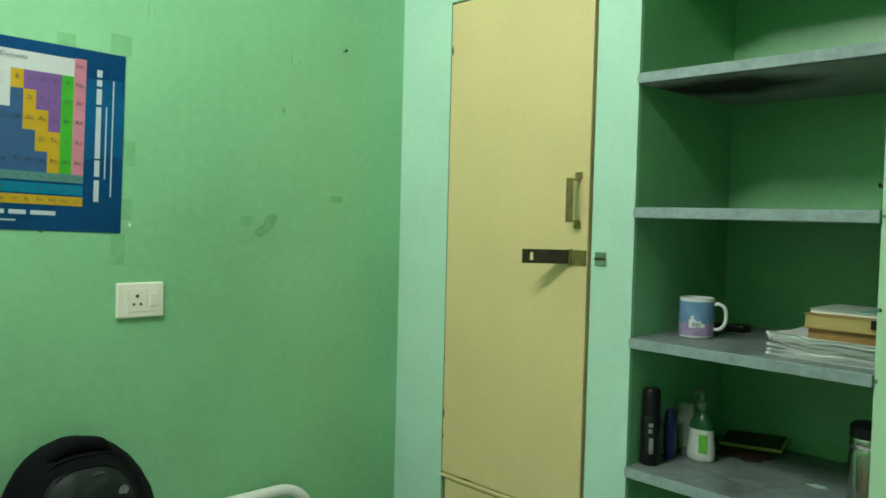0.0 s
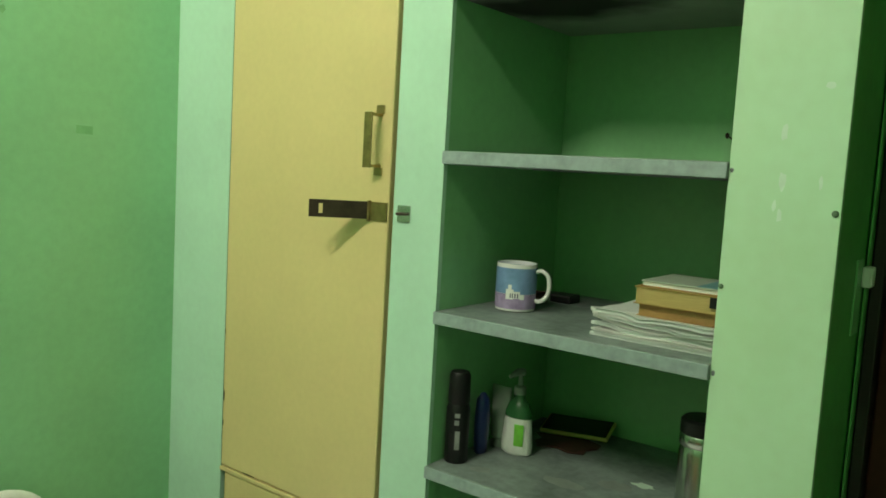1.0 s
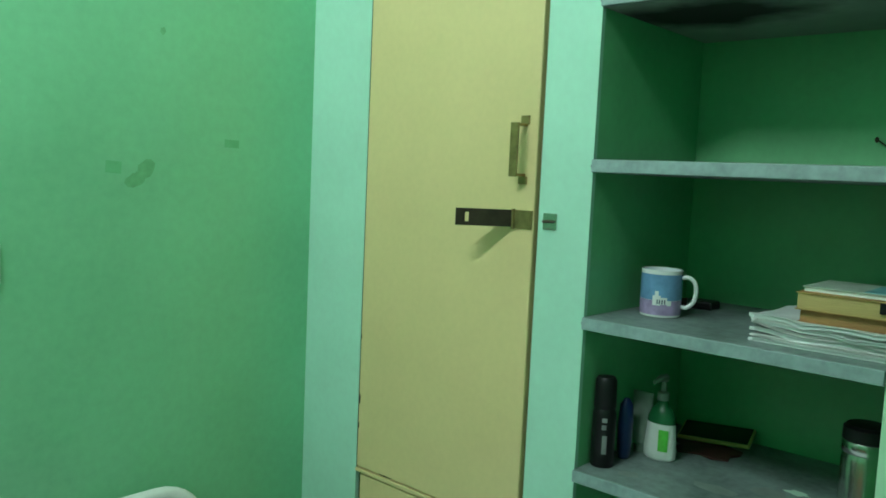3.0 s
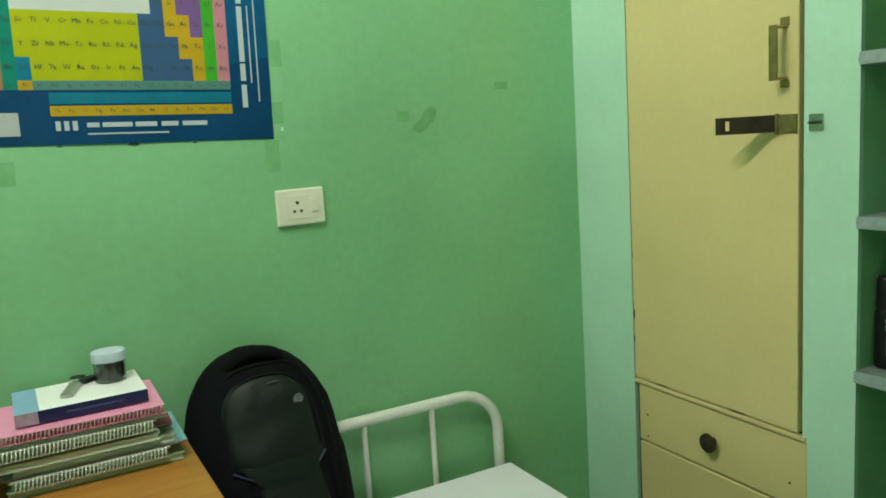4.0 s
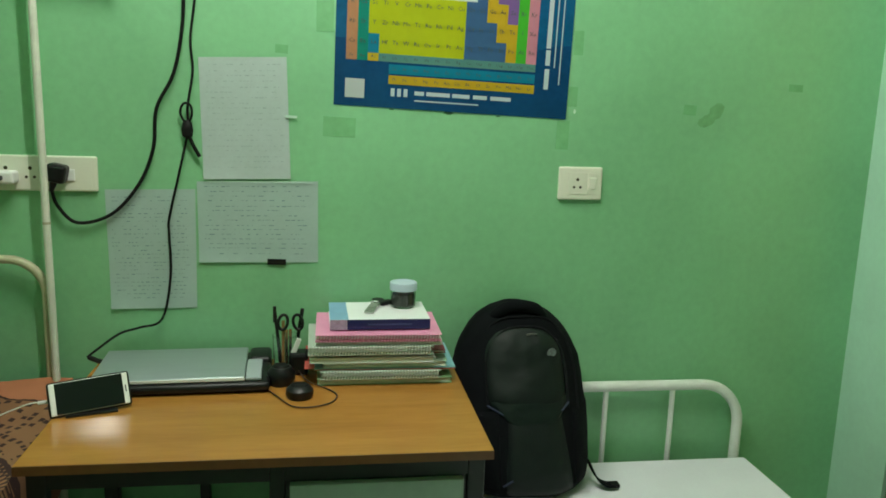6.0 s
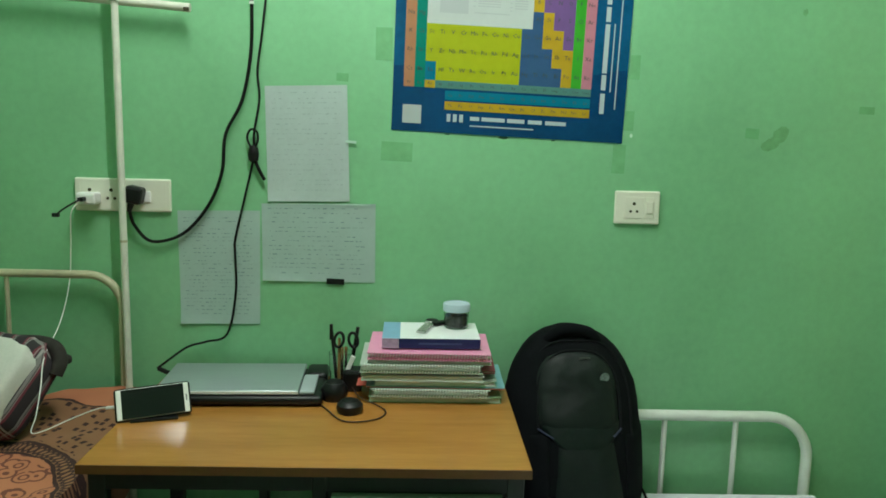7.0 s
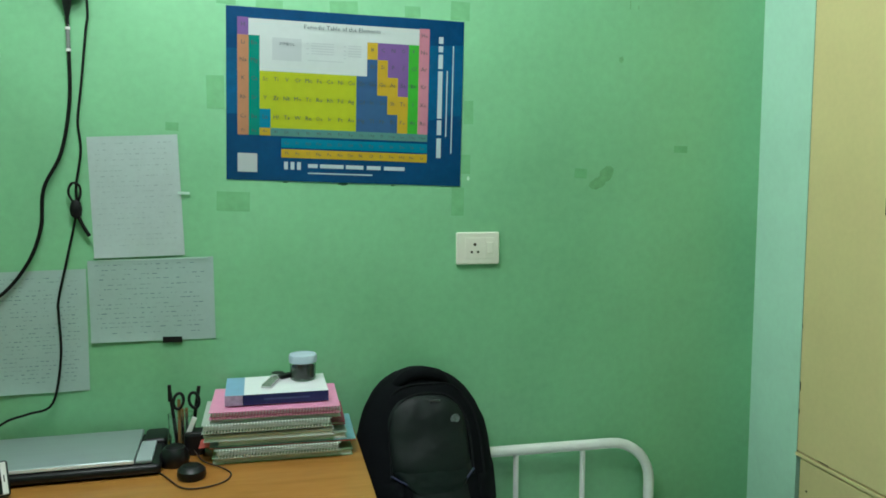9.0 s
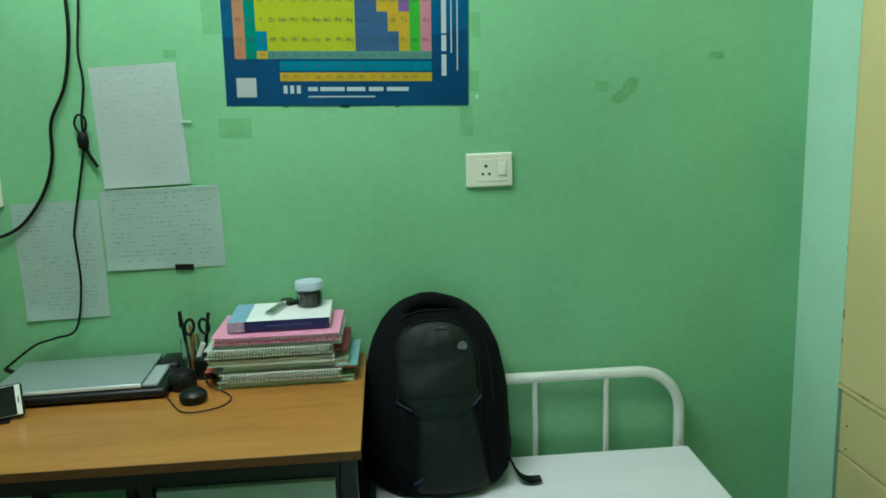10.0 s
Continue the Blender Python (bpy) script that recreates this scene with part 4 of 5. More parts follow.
PRINTINK = material("dark print ink", (0.03, 0.05, 0.05), 0.4, vary=0)
PRINTWHITE = material("white print", (0.44, 0.52, 0.56), 0.4, vary=0)
PRINTGREY = material("grey print", (0.42, 0.46, 0.46), 0.4, vary=0)
letters("Periodic Table of the Elements", 0.475, 0.094, 0.0155, PRINTINK)
TABLE = {1: {1: "H", 18: "He"}, 2: {1: "Li", 2: "Be", 13: "B", 14: "C", 15: "N", 16: "O", 17: "F", 18: "Ne"}, 3: {1: "Na", 2: "Mg", 13: "Al", 14: "Si", 15: "P", 16: "S", 17: "Cl", 18: "Ar"}}
for r, row in ((4, "K Ca Sc Ti V Cr Mn Fe Co Ni Cu Zn Ga Ge As Se Br Kr"), (5, "Rb Sr Y Zr Nb Mo Tc Ru Rh Pd Ag Cd In Sn Sb Te I Xe"), (6, "Cs Ba La Hf Ta W Re Os Ir Pt Au Hg Tl Pb Bi Po At Rn"), (7, "Fr Ra Ac")):
    TABLE[r] = {k + 1: sym for k, sym in enumerate(row.split())}
for r, row in TABLE.items():
    for c, sym in row.items():
        letters(sym, U0 + CW * (c - 0.5), VROW[r - 1] * 0.58 + VROW[r] * 0.42, 0.0145 if r < 7 else 0.011, PRINTINK)
for k, sym in enumerate("Rf Db Sg Bh Hs Mt Ds Rg Cn Uut Fl Uup Lv Uus Uuo".split()):
    letters(sym, U0 + CW * (k + 3.5), VL + 0.023, 0.010, PRINTINK)
for k, sym in enumerate("Ce Pr Nd Pm Sm Eu Gd Tb Dy Ho Er Tm Yb Lu".split()):
    letters(sym, U0 + CW * (k + 4.5), VL + 0.085, 0.010, PRINTINK)
for k, sym in enumerate("Th Pa U Np Pu Am Cm Bk Cf Es Fm Md No Lr".split()):
    letters(sym, U0 + CW * (k + 4.5), VL + 0.146, 0.011, PRINTINK)
bm = bmesh.new()
pquad(bm, 0.185, 0.305, 0.165, 0.295, 0.0010)
part("symbol_box", bm, PRINTGREY, poster, "grey key box")
letters("SYMBOL", 0.245, 0.20, 0.010, PRINTINK)
bm = bmesh.new()
for u0, u1, vs in ((0.325, 0.335, (0.185, 0.215, 0.245)), (0.48, 0.49, (0.19, 0.215, 0.24, 0.26)), (0.345, 0.44, (0.182, 0.197, 0.212, 0.227, 0.242)), (0.50, 0.555, (0.185, 0.2, 0.215, 0.23, 0.245)), (0.33, 0.48, (0.282,))):
    for v in vs:
        pquad(bm, u0, u1, v, v + 0.006, 0.0011, 4)
part("small_print", bm, PRINTGREY, poster)
bm = bmesh.new()
pquad(bm, 0.045, 0.125, 0.842, 0.952, 0.0010)
part("pale_square", bm, PRINTGREY, poster, "plain pale square")
# wordmarks as plain bars
def print_bar(name, *q):
    bm = bmesh.new()
    pquad(bm, *q, 0.0010, 4)
    part(name, bm, PRINTWHITE, poster, "plain white printed bar")


for u0, u1 in ((0.335, 0.375), (0.385, 0.485), (0.495, 0.57), (0.585, 0.645), (0.66, 0.75)):
    print_bar("wordmark_bar", u0, u1, 0.894, 0.917)
for u0 in (0.235, 0.262, 0.289):
    print_bar("wordmark_bar", u0, u0 + 0.016, 0.885, 0.931)
print_bar("wordmark_bar", 0.335, 0.61, 0.945, 0.953)
for v0, v1 in ((0.10, 0.14), (0.155, 0.19), (0.205, 0.29), (0.305, 0.59), (0.60, 0.69), (0.71, 0.83)):
    print_bar("web_bar", 0.889, 0.909, v0, v1)
print_bar("web_bar", 0.927, 0.932, 0.30, 0.70)
print_bar("web_bar", 0.952, 0.957, 0.15, 0.80)
for u, w, h in ((0.485, 0.032, 0.008), (0.24, 0.014, 0.004), (0.70, 0.012, 0.004)):
    bm = bmesh.new()
    p = pp(u, 1.0)
    dab(bm, (p.x, NORTH, p.z - 0.003), UX, UZ, w, h, seed=int(u * 100))
    part("torn_tape", bm, GREENTAPE, poster, "dark torn tape at the lower edge")

# ---------- desk ----------
TOP = 0.76
DX0, DX1, DY0, DY1 = -0.402, 0.476, 1.291, 1.872
desk = thing("desk", (0.04, 1.58, 0), "dark steel study desk with an orange wood laminate top", "desk")
part("desktop", onebox(DX0, DX1, DY0 + 0.002, DY1, TOP - 0.020, TOP, bevel=0.0015), WOOD, desk)
part("edge_band", onebox(DX0, DX1, DY0, DY0 + 0.002, TOP - 0.019, TOP - 0.001), WOODEDGE, desk, "brown edge band")
for x0, x1 in ((DX0 + 0.01, DX0 + 0.045), (DX1 - 0.045, DX1 - 0.01), (0.045, 0.075), (-0.16, -0.135)):
    for y0, y1 in ((DY0 + 0.03, DY0 + 0.06), (DY1 - 0.05, DY1 - 0.02)):
        if x0 in (-0.16,) and y0 < 1.5:
            continue
        part("leg", onebox(x0, x1, y0, y1, 0, TOP - 0.02, bevel=0.003), DESKMETAL, desk)
for x0, x1, y in ((DX0 + 0.045, 0.045, DY0 + 0.03), (0.075, DX1 - 0.045, DY0 + 0.03), (DX0 + 0.045, DX1 - 0.045, DY1 - 0.03)):
    part("apron", onebox(x0, x1, y, y + 0.004, TOP - 0.062, TOP - 0.02), DESKMETAL, desk)
for x in (DX0 + 0.02, DX1 - 0.035):
    part("side_rail", onebox(x, x + 0.015, DY0 + 0.06, DY1 - 0.05, TOP - 0.06, TOP - 0.02), DESKMETAL, desk)
pd = part("pedestal", onebox(0.077, DX1 - 0.047, DY0 + 0.036, DY1 - 0.05, 0.30, TOP - 0.064), DESKMETAL, desk)
part("drawer_front", onebox(0.084, DX1 - 0.054, DY0 + 0.016, DY0 + 0.036, 0.56, TOP - 0.066, bevel=0.002), DESKPANEL, pd, "grey green drawer front")
part("drawer_front", onebox(0.084, DX1 - 0.054, DY0 + 0.016, DY0 + 0.036, 0.31, 0.553, bevel=0.002), DESKPANEL, pd, "grey green drawer front")

# laptop
lt = thing("laptop", (-0.18, 1.73, TOP), "closed silver laptop with a black rounded base", "laptop")
LM = pose(-0.180, 1.735, TOP, 0, 0, 2.5)
part("base", onebox(-0.195, 0.203, -0.118, 0.115, 0.004, 0.026, bevel=0.010, m=LM, segments=3), BLACK, lt, smooth=True)
part("lid", onebox(-0.187, 0.147, -0.105, 0.118, 0.027, 0.037, bevel=0.004, m=LM, segments=3), SILVER, lt, "brushed silver lid", smooth=True)
part("lid_strip", onebox(0.149, 0.184, -0.105, 0.028, 0.0265, 0.035, bevel=0.003, m=LM), SILVER2, lt, "paler grey hinge strip")
# white colour paints the bright line of light along the metal lid edge
part("lid_edge", onebox(-0.185, 0.147, -0.1075, -0.105, 0.029, 0.035, m=LM), WHITE, lt, "pale front edge of the lid")
bm = bmesh.new()
lathe(bm, [(0.017, 0.0371), (0.016, 0.0374)], (-0.01, 0.01, 0), 28, m=LM)
part("round_mark", bm, SILVER, lt, "plain round mark")
part("power_jack", tubes(smoothed([(-0.415, 1.835, 0.783), (-0.39, 1.822, 0.778), (-0.372, 1.812, 0.777)]), 0.006, 10), BLACK, lt)
part("corner", onebox(0.151, 0.205, 0.031, 0.122, 0.004, 0.036, bevel=0.010, m=LM, segments=3), BLACK, lt, smooth=True)

# phone on the desk
ph = thing("smartphone", (-0.33, 1.53, TOP), "white-framed smartphone in a black case leaning on a stand", "phone")
PM = pose(-0.328, 1.530, TOP + 0.006, 0, 0, 20) @ pose(0, 0, 0, -28, 0, 0) @ pose(0, 0, 0, 0, -2.5, 0)
part("case", onebox(-0.080, 0.080, 0, 0.010, 0, 0.073, bevel=0.006, m=PM, segments=3), BLACK, ph, smooth=True)
part("bezel", onebox(-0.0765, 0.0765, -0.001, 0.006, 0.003, 0.070, bevel=0.0025, m=PM), WHITE, ph, "white front bezel")
part("screen", onebox(-0.0655, 0.0655, -0.0016, 0.002, 0.0045, 0.0685, m=PM), SCREEN, ph, "dark glossy screen")
part("earpiece", onebox(0.0695, 0.0715, -0.0014, 0.002, 0.029, 0.043, m=PM), BLACK, ph)
part("stand", onebox(-0.045, 0.045, 0.006, 0.040, -0.001, 0.020, bevel=0.004, m=pose(-0.329, 1.532, TOP + 0.001, 0, 0, 17)), BLACK, ph)
part("stand_lip", onebox(-0.05, 0.05, -0.010, 0.006, -0.001, 0.004, bevel=0.0015, m=pose(-0.329, 1.532, TOP + 0.001, 0, 0, 17)), BLACK, ph)

# round black speakers and wire
for k, (x, y, r, h) in enumerate(((0.095, 1.60, 0.031, 0.030), (0.050, 1.690, 0.033, 0.045))):
    e = thing("desk_speaker", (x, y, TOP), "small round black speaker on the desk", "speaker", "speakers")
    part("shell", turned([(r * 0.85, 0.0), (r, h * 0.3), (r * 0.97, h * 0.65), (r * 0.7, h * 0.93), (r * 0.3, h)], (x, y, TOP), 26), BLACK, e, smooth=True)
    part("top_ring", turned([(r * 0.62, h * 0.95), (r * 0.5, h * 1.02), (r * 0.2, h * 1.03)], (x, y, TOP), 22), RUBBER, e, smooth=True)
wr = thing("speaker_wire", (0.1, 1.6, TOP), "thin dark wire looping on the desk", "cable")
part("cord", tubes(smoothed([(0.012, 1.66, TOP + 0.003), (0.045, 1.60, TOP + 0.003), (0.08, 1.54, TOP + 0.003), (0.12, 1.53, TOP + 0.003), (0.165, 1.555, TOP + 0.003), (0.178, 1.60, TOP + 0.003), (0.155, 1.64, TOP + 0.004), (0.115, 1.68, TOP + 0.006), (0.092, 1.73, TOP + 0.012), (0.08, 1.76, TOP + 0.02)]), 0.0017, 8), BROWNWIRE, wr, smooth=True)

# pen stand with scissors
cp = thing("pen_stand", (0.055, 1.80, TOP), "clear pen stand holding scissors and pens", "pen stand")
part("cup", turned([(0.026, 0.0), (0.028, 0.003), (0.031, 0.085), (0.029, 0.085), (0.026, 0.006), (0.01, 0.005)], (0.055, 1.80, TOP), 24), CLEAR, cp, smooth=True)
part("pen", tubes([(0.045, 1.80, TOP + 0.01), (0.030, 1.802, TOP + 0.145)], 0.0042, 8), BLACK, cp)
part("pen_clip", onebox(0.026, 0.034, 1.795, 1.803, TOP + 0.118, TOP + 0.158, bevel=0.001), BLACK, cp)
part("pencil", tubes([(0.05, 1.80, TOP + 0.01), (0.050, 1.805, TOP + 0.12)], 0.004, 8), TANCOV, cp)
sc = part("scissor_blade", boxes((0.055, 0.062, 1.795, 1.798, TOP + 0.01, TOP + 0.10), (0.064, 0.071, 1.799, 1.802, TOP + 0.01, TOP + 0.10)), CHROME, cp, "steel scissor blades")
for x, a in ((0.050, 0.35), (0.086, -0.35)):
    ring = [(x + 0.0115 * math.cos(t) + 0.006 * a * math.sin(t), 1.797, TOP + 0.118 + 0.019 * math.sin(t)) for t in (2 * math.pi * k / 18 for k in range(19))]
    part("scissor_ring", tubes(ring, 0.0038, 8), BLACK, cp, "black scissor handle ring", smooth=True)
part("marker", tubes([(0.075, 1.805, TOP + 0.01), (0.097, 1.805, TOP + 0.15)], 0.0045, 8), BLACK, cp)
part("white_cap", onebox(-0.006, 0.006, -0.004, 0.004, -0.02, 0.02, bevel=0.002, m=pose(0.083, 1.755, TOP + 0.070, 0, 22, 0)), WHITE, cp)
bx = thing("adapter_block", (0.085, 1.765, TOP), "small dark adapter block behind the speakers", "adapter")
part("block", onebox(0.065, 0.112, 1.738, 1.79, TOP, TOP + 0.055, bevel=0.008), BLACK, bx)


# stack of notebooks and books, spines to the front
def pages(bm, x0, x1, y0, y1, z0, z1, m):
    k, n = bm, max(3, int((z1 - z0) / 0.0022))
    for i in range(n):
        a, b = z0 + (z1 - z0) * i / n, z0 + (z1 - z0) * (i + 0.86) / n
        j = 0.0008 * ((i * 7) % 5)
        box(k, x0 + j, x1 - j, y0 + j, y1, a, b, m=m)


def notebook(x0, x1, y0, y1, z0, z1, cover, label, spiral=False, turn=0.0, page=None, back=None, sag=0.0, wire=None):
    e = thing("notebook", ((x0 + x1) / 2, (y0 + y1) / 2, z0), label, "notebook", "stacked notebooks")
    m = pose((x0 + x1) / 2, (y0 + y1) / 2, z0, 0, sag, turn)
    w, d, h = (x1 - x0) / 2, (y1 - y0) / 2, z1 - z0
    t = 0.0011
    part("back_cover", onebox(-w, w, -d, d, 0, t, m=m), back or cover, e)
    bm = bmesh.new()
    pages(bm, -w + 0.002, w - 0.003, -d + (0.020 if spiral else 0.003), d - 0.002, t, h - t, m)
    part("page_block", bm, page or PAGES, e, "cream page edges", kind="stuff")
    part("cover", onebox(-w, w, -d, d, h - t, h, m=m), cover, e)
    if spiral:
        bm = bmesh.new()
        n = int((x1 - x0) / 0.0072)
        r = h * 0.56
        for k in range(n):
            x = -w + 0.010 + k * (2 * w - 0.02) / (n - 1)
            tube(bm, [m @ Vector((x + 0.0015 * math.cos(a), -d + 0.004 - r * math.sin(a) * 0.8, h / 2 + r * math.cos(a))) for a in (math.pi * j / 6 for j in range(7))], 0.0011, 6)
        part("spiral", bm, wire or SPIRAL, e, "pink wire spiral" if wire else "white plastic spiral binding", kind="stuff")
    return e


notebook(0.133, 0.452, 1.668, 1.865, 0.761, 0.775, GREENCOV, "thin green-covered notebook at the stack's foot", turn=0.5)
notebook(0.140, 0.425, 1.660, 1.865, 0.776, 0.795, GREYGREEN, "thick spiral notebook with a grey green cover", spiral=True)
tb_ = notebook(0.128, 0.462, 1.672, 1.870, 0.7955, 0.800, TEALCOV, "thin teal and red covered book sticking out of the stack", turn=-0.8, back=REDCOV)
part("red_flap", onebox(0.104, 0.150, 1.680, 1.86, 0.7968, 0.7982, bevel=0.0004), REDCOV, tb_, "coral red cover flap")
notebook(0.145, 0.440, 1.672, 1.865, 0.8005, 0.815, GREYGREEN, "pale green exercise book with worn edges", turn=0.6)
notebook(0.116, 0.410, 1.662, 1.862, 0.8155, 0.829, PAPER, "white notebook with wavy pages", turn=-0.4)
notebook(0.190, 0.440, 1.690, 1.865, 0.8295, 0.836, MAROON, "maroon-covered notebook sticking out of the stack", turn=-1.2)
notebook(0.112, 0.405, 1.658, 1.860, 0.8365, 0.856, GREYGREEN, "spiral notebook with a pale grey cover", spiral=True, turn=0.3)
notebook(0.130, 0.428, 1.668, 1.865, 0.8565, 0.867, PAPER, "white exercise book in the stack", turn=-1.0)
notebook(0.130, 0.425, 1.660, 1.864, 0.8675, 0.884, PINKCOV, "pink spiral notebook under the white book", spiral=True, turn=-0.6, wire=SPIRALPINK)
wb = thing("textbook", (0.28, 1.775, 0.885), "white textbook with a navy spine and pale blue corner", "book")
WM = pose(0.280, 1.775, 0.8880, 0, 0, 0.8)
part("page_block", onebox(-0.116, 0.117, -0.078, 0.082, 0.0015, 0.0225, m=WM), PAGES, wb)
part("cover", onebox(-0.118, 0.119, -0.080, 0.084, 0, 0.0015, m=WM), BOOKWHITE, wb)
part("front_cover", onebox(-0.075, 0.119, -0.080, 0.084, 0.0225, 0.024, m=WM), BOOKWHITE, wb)
part("blue_corner", onebox(-0.118, -0.075, -0.080, 0.084, 0.0225, 0.024, m=WM), PALEBLUE, wb, "pale blue cover corner")
part("spine", onebox(-0.078, 0.119, -0.082, -0.080, 0.0, 0.024, m=WM), NAVYCOV, wb, "navy blue spine")
part("spine_end", onebox(-0.118, -0.079, -0.082, -0.080, 0.0, 0.024, m=WM), PALEPINK, wb)
part("spine_bar", onebox(-0.03, 0.075, -0.0826, -0.082, 0.010, 0.014, m=WM), INKBAR, wb)
WT = 0.9127
wa = thing("wristwatch", (0.27, 1.80, WT), "steel wristwatch with a dark dial lying on the book", "watch")
part("case", turned([(0.016, 0.0), (0.019, 0.003), (0.019, 0.008), (0.016, 0.010)], (0.285, 1.845, WT), 22), CHROME, wa, smooth=True)
bm = bmesh.new()
for k in range(11):
    box(bm, -0.012, 0.012, -0.0036, 0.0036, 0, 0.005, bevel=0.001, m=pose(0.279 - 0.0022 * k, 1.822 - 0.0078 * k, WT + 0.001 + 0.002 * (k % 2), 0, 0, -16))
part("bracelet", bm, CHROME, wa, "steel link bracelet")
part("dial", turned([(0.0155, 0.010), (0.015, 0.0108), (0.004, 0.0109)], (0.285, 1.845, WT), 22), BLACK, wa, "dark dial", smooth=True)
part("dark_strap", onebox(-0.010, 0.010, -0.020, 0.020, 0, 0.010, bevel=0.003, m=pose(0.304, 1.832, WT, 0, 0, -50)), BLACK, wa)
jr = thing("plastic_jar", (0.346, 1.812, WT), "small clear jar of dark seeds with a pale blue lid", "jar")
JC = (0.346, 1.812, WT)
part("wall", turned([(0.028, 0), (0.031, 0.003), (0.032, 0.046), (0.030, 0.046), (0.029, 0.004), (0.01, 0.003)], JC, 28), CLEAR, jr, smooth=True)
bm = bmesh.new()
lathe(bm, [(0.027, 0.004), (0.0290, 0.008), (0.0292, 0.033), (0.022, 0.036), (0.005, 0.037)], JC, 24)
for v in bm.verts:
    v.co += Vector((1, 1, 1)) * 0.0022 * noise.noise(v.co * 140)
part("seeds", bm, SEEDS, jr, "dark grey seeds")
part("lid", turned([(0.034, 0.044), (0.0345, 0.047), (0.0345, 0.060), (0.033, 0.063), (0.029, 0.064), (0.028, 0.062), (0.01, 0.062)], JC, 30), LID, jr, "pale blue screw lid", smooth=True)

# ---------- bed by the cupboard ----------
bed = thing("bed", (0.9, 0.9, 0), "white steel bed with a curved tube headboard and bare white board", "bed", "beds")
part("mattress", onebox(0.487, 1.323, 0.02, 1.822, 0.412, 0.467, bevel=0.006), MATTRESS, bed, "bare white mattress board")
HB = 1.856


def rounded_arch(x0, x1, y, z0, top, r, n=8):
    pts = [(x0, y, z0), (x0, y, top - r)]
    pts += [(x0 + r - r * math.cos(a), y, top - r + r * math.sin(a)) for a in (math.pi / 2 * k / n for k in range(1, n + 1))]
    pts += [(x1 - r + r * math.sin(a), y, top - r + r * math.cos(a)) for a in (math.pi / 2 * k / n for k in range(0, n + 1))]
    return pts + [(x1, y, z0)]


part("headboard_tube", tubes(rounded_arch(0.502, 1.309, HB, 0.0, 0.671, 0.115), 0.0145, 14), PIPEW, bed, smooth=True)
for x in (0.70, 0.915, 1.108):
    part("headboard_bar", tubes([(x, HB, 0.40), (x, HB, 0.664)], 0.0075, 10), PIPEW, bed, smooth=True)
part("side_rail", boxes((0.50, 0.535, 0.03, HB, 0.365, 0.412), (1.285, 1.32, 0.03, HB, 0.365, 0.412), (0.50, 1.32, 0.03, 0.06, 0.365, 0.412)), PIPEW, bed)
for x in (0.517, 1.303):
    part("leg", tubes([(x, 0.045, 0.0), (x, 0.045, 0.40)], 0.014, 12), PIPEW, bed, smooth=True)

# ---------- bed by the desk ----------
bed2 = thing("bed", (-0.95, 0.9, 0), "old beige steel bed with a tall curved headboard", "bed", "beds")
part("headboard_tube", tubes(rounded_arch(-1.36, -0.510, HB, 0.0, 1.022, 0.085), 0.0105, 14), PIPEB, bed2, "worn beige headboard tube", smooth=True)
for x in (-0.80, -1.08):
    part("headboard_bar", tubes([(x, HB, 0.45), (x, HB, 1.015)], 0.006, 10), PIPEB, bed2, smooth=True)
part("frame", boxes((-1.36, -1.32, 0.0, HB, 0.40, 0.44), (-0.55, -0.51, 0.0, HB, 0.40, 0.44), (-1.36, -0.51, 0.0, 0.04, 0.40, 0.44)), PIPEB, bed2)
for x in (-1.34, -0.53):
    part("leg", tubes([(x, 0.02, 0.0), (x, 0.02, 0.42)], 0.014, 12), PIPEB, bed2, smooth=True)
part("mattress", onebox(-1.37, -0.50, 0.02, 1.835, 0.445, 0.655, bevel=0.03, segments=3), MATTRESS, bed2)
sp = thing("bedspread", (-0.9, 0.9, 0.66), "orange bedspread with brown block-print borders on the bed", "bedspread")
bm = bmesh.new()
NX, NY = 60, 90
rows = []
for j in range(NY + 1):
    row = []
    for i in range(NX + 1):
        u, v = i / NX, j / NY
        x, y = -1.39 + 0.965 * u, 0.0 + 1.845 * v
        z = 0.668 + 0.020 * noise.noise(Vector((x * 5, y * 4, 1.0))) + 0.008 * noise.noise(Vector((x * 16, y * 13, 4.0)))
        z += 0.035 * max(0.0, (y - 1.5) / 0.35) ** 2 + 0.030 * max(0.0, (x + 0.75) / 0.32) * max(0.0, (y - 1.25) / 0.6)
        drop = max(0.0, (x + 0.458) / 0.033)
        z -= 0.16 * drop ** 1.6
        x -= 0.012 * drop
        row.append(bm.verts.new((x, y, z)))
    rows.append(row)
for j in range(NY):
    for i in range(NX):
        bm.faces.new((rows[j][i], rows[j][i + 1], rows[j + 1][i + 1], rows[j + 1][i]))
part("cloth", bm, SPREAD, sp, smooth=True)

pw = thing("folded_bedding", (-0.78, 1.66, 0.68), "white pillow wrapped in a dark plaid blanket on the bed", "bedding")


def cushion(cx, cy, cz, sx, sy, sz, m, p=0.45, seed=0.0, n=22):
    bm = bmesh.new()
    bmesh.ops.create_uvsphere(bm, u_segments=36, v_segments=n, radius=1)
    for v in bm.verts:
        c = v.co
        f = Vector([math.copysign(abs(q) ** p, q) for q in c])
        f *= 1 + 0.06 * noise.noise(c * 2.5 + Vector((seed, 0, 0))) + 0.02 * noise.noise(c * 7)
        v.co = Vector((f.x * sx, f.y * sy, f.z * sz))
    bmesh.ops.transform(bm, matrix=pose(cx, cy, cz) @ m, verts=bm.verts)
    return bm


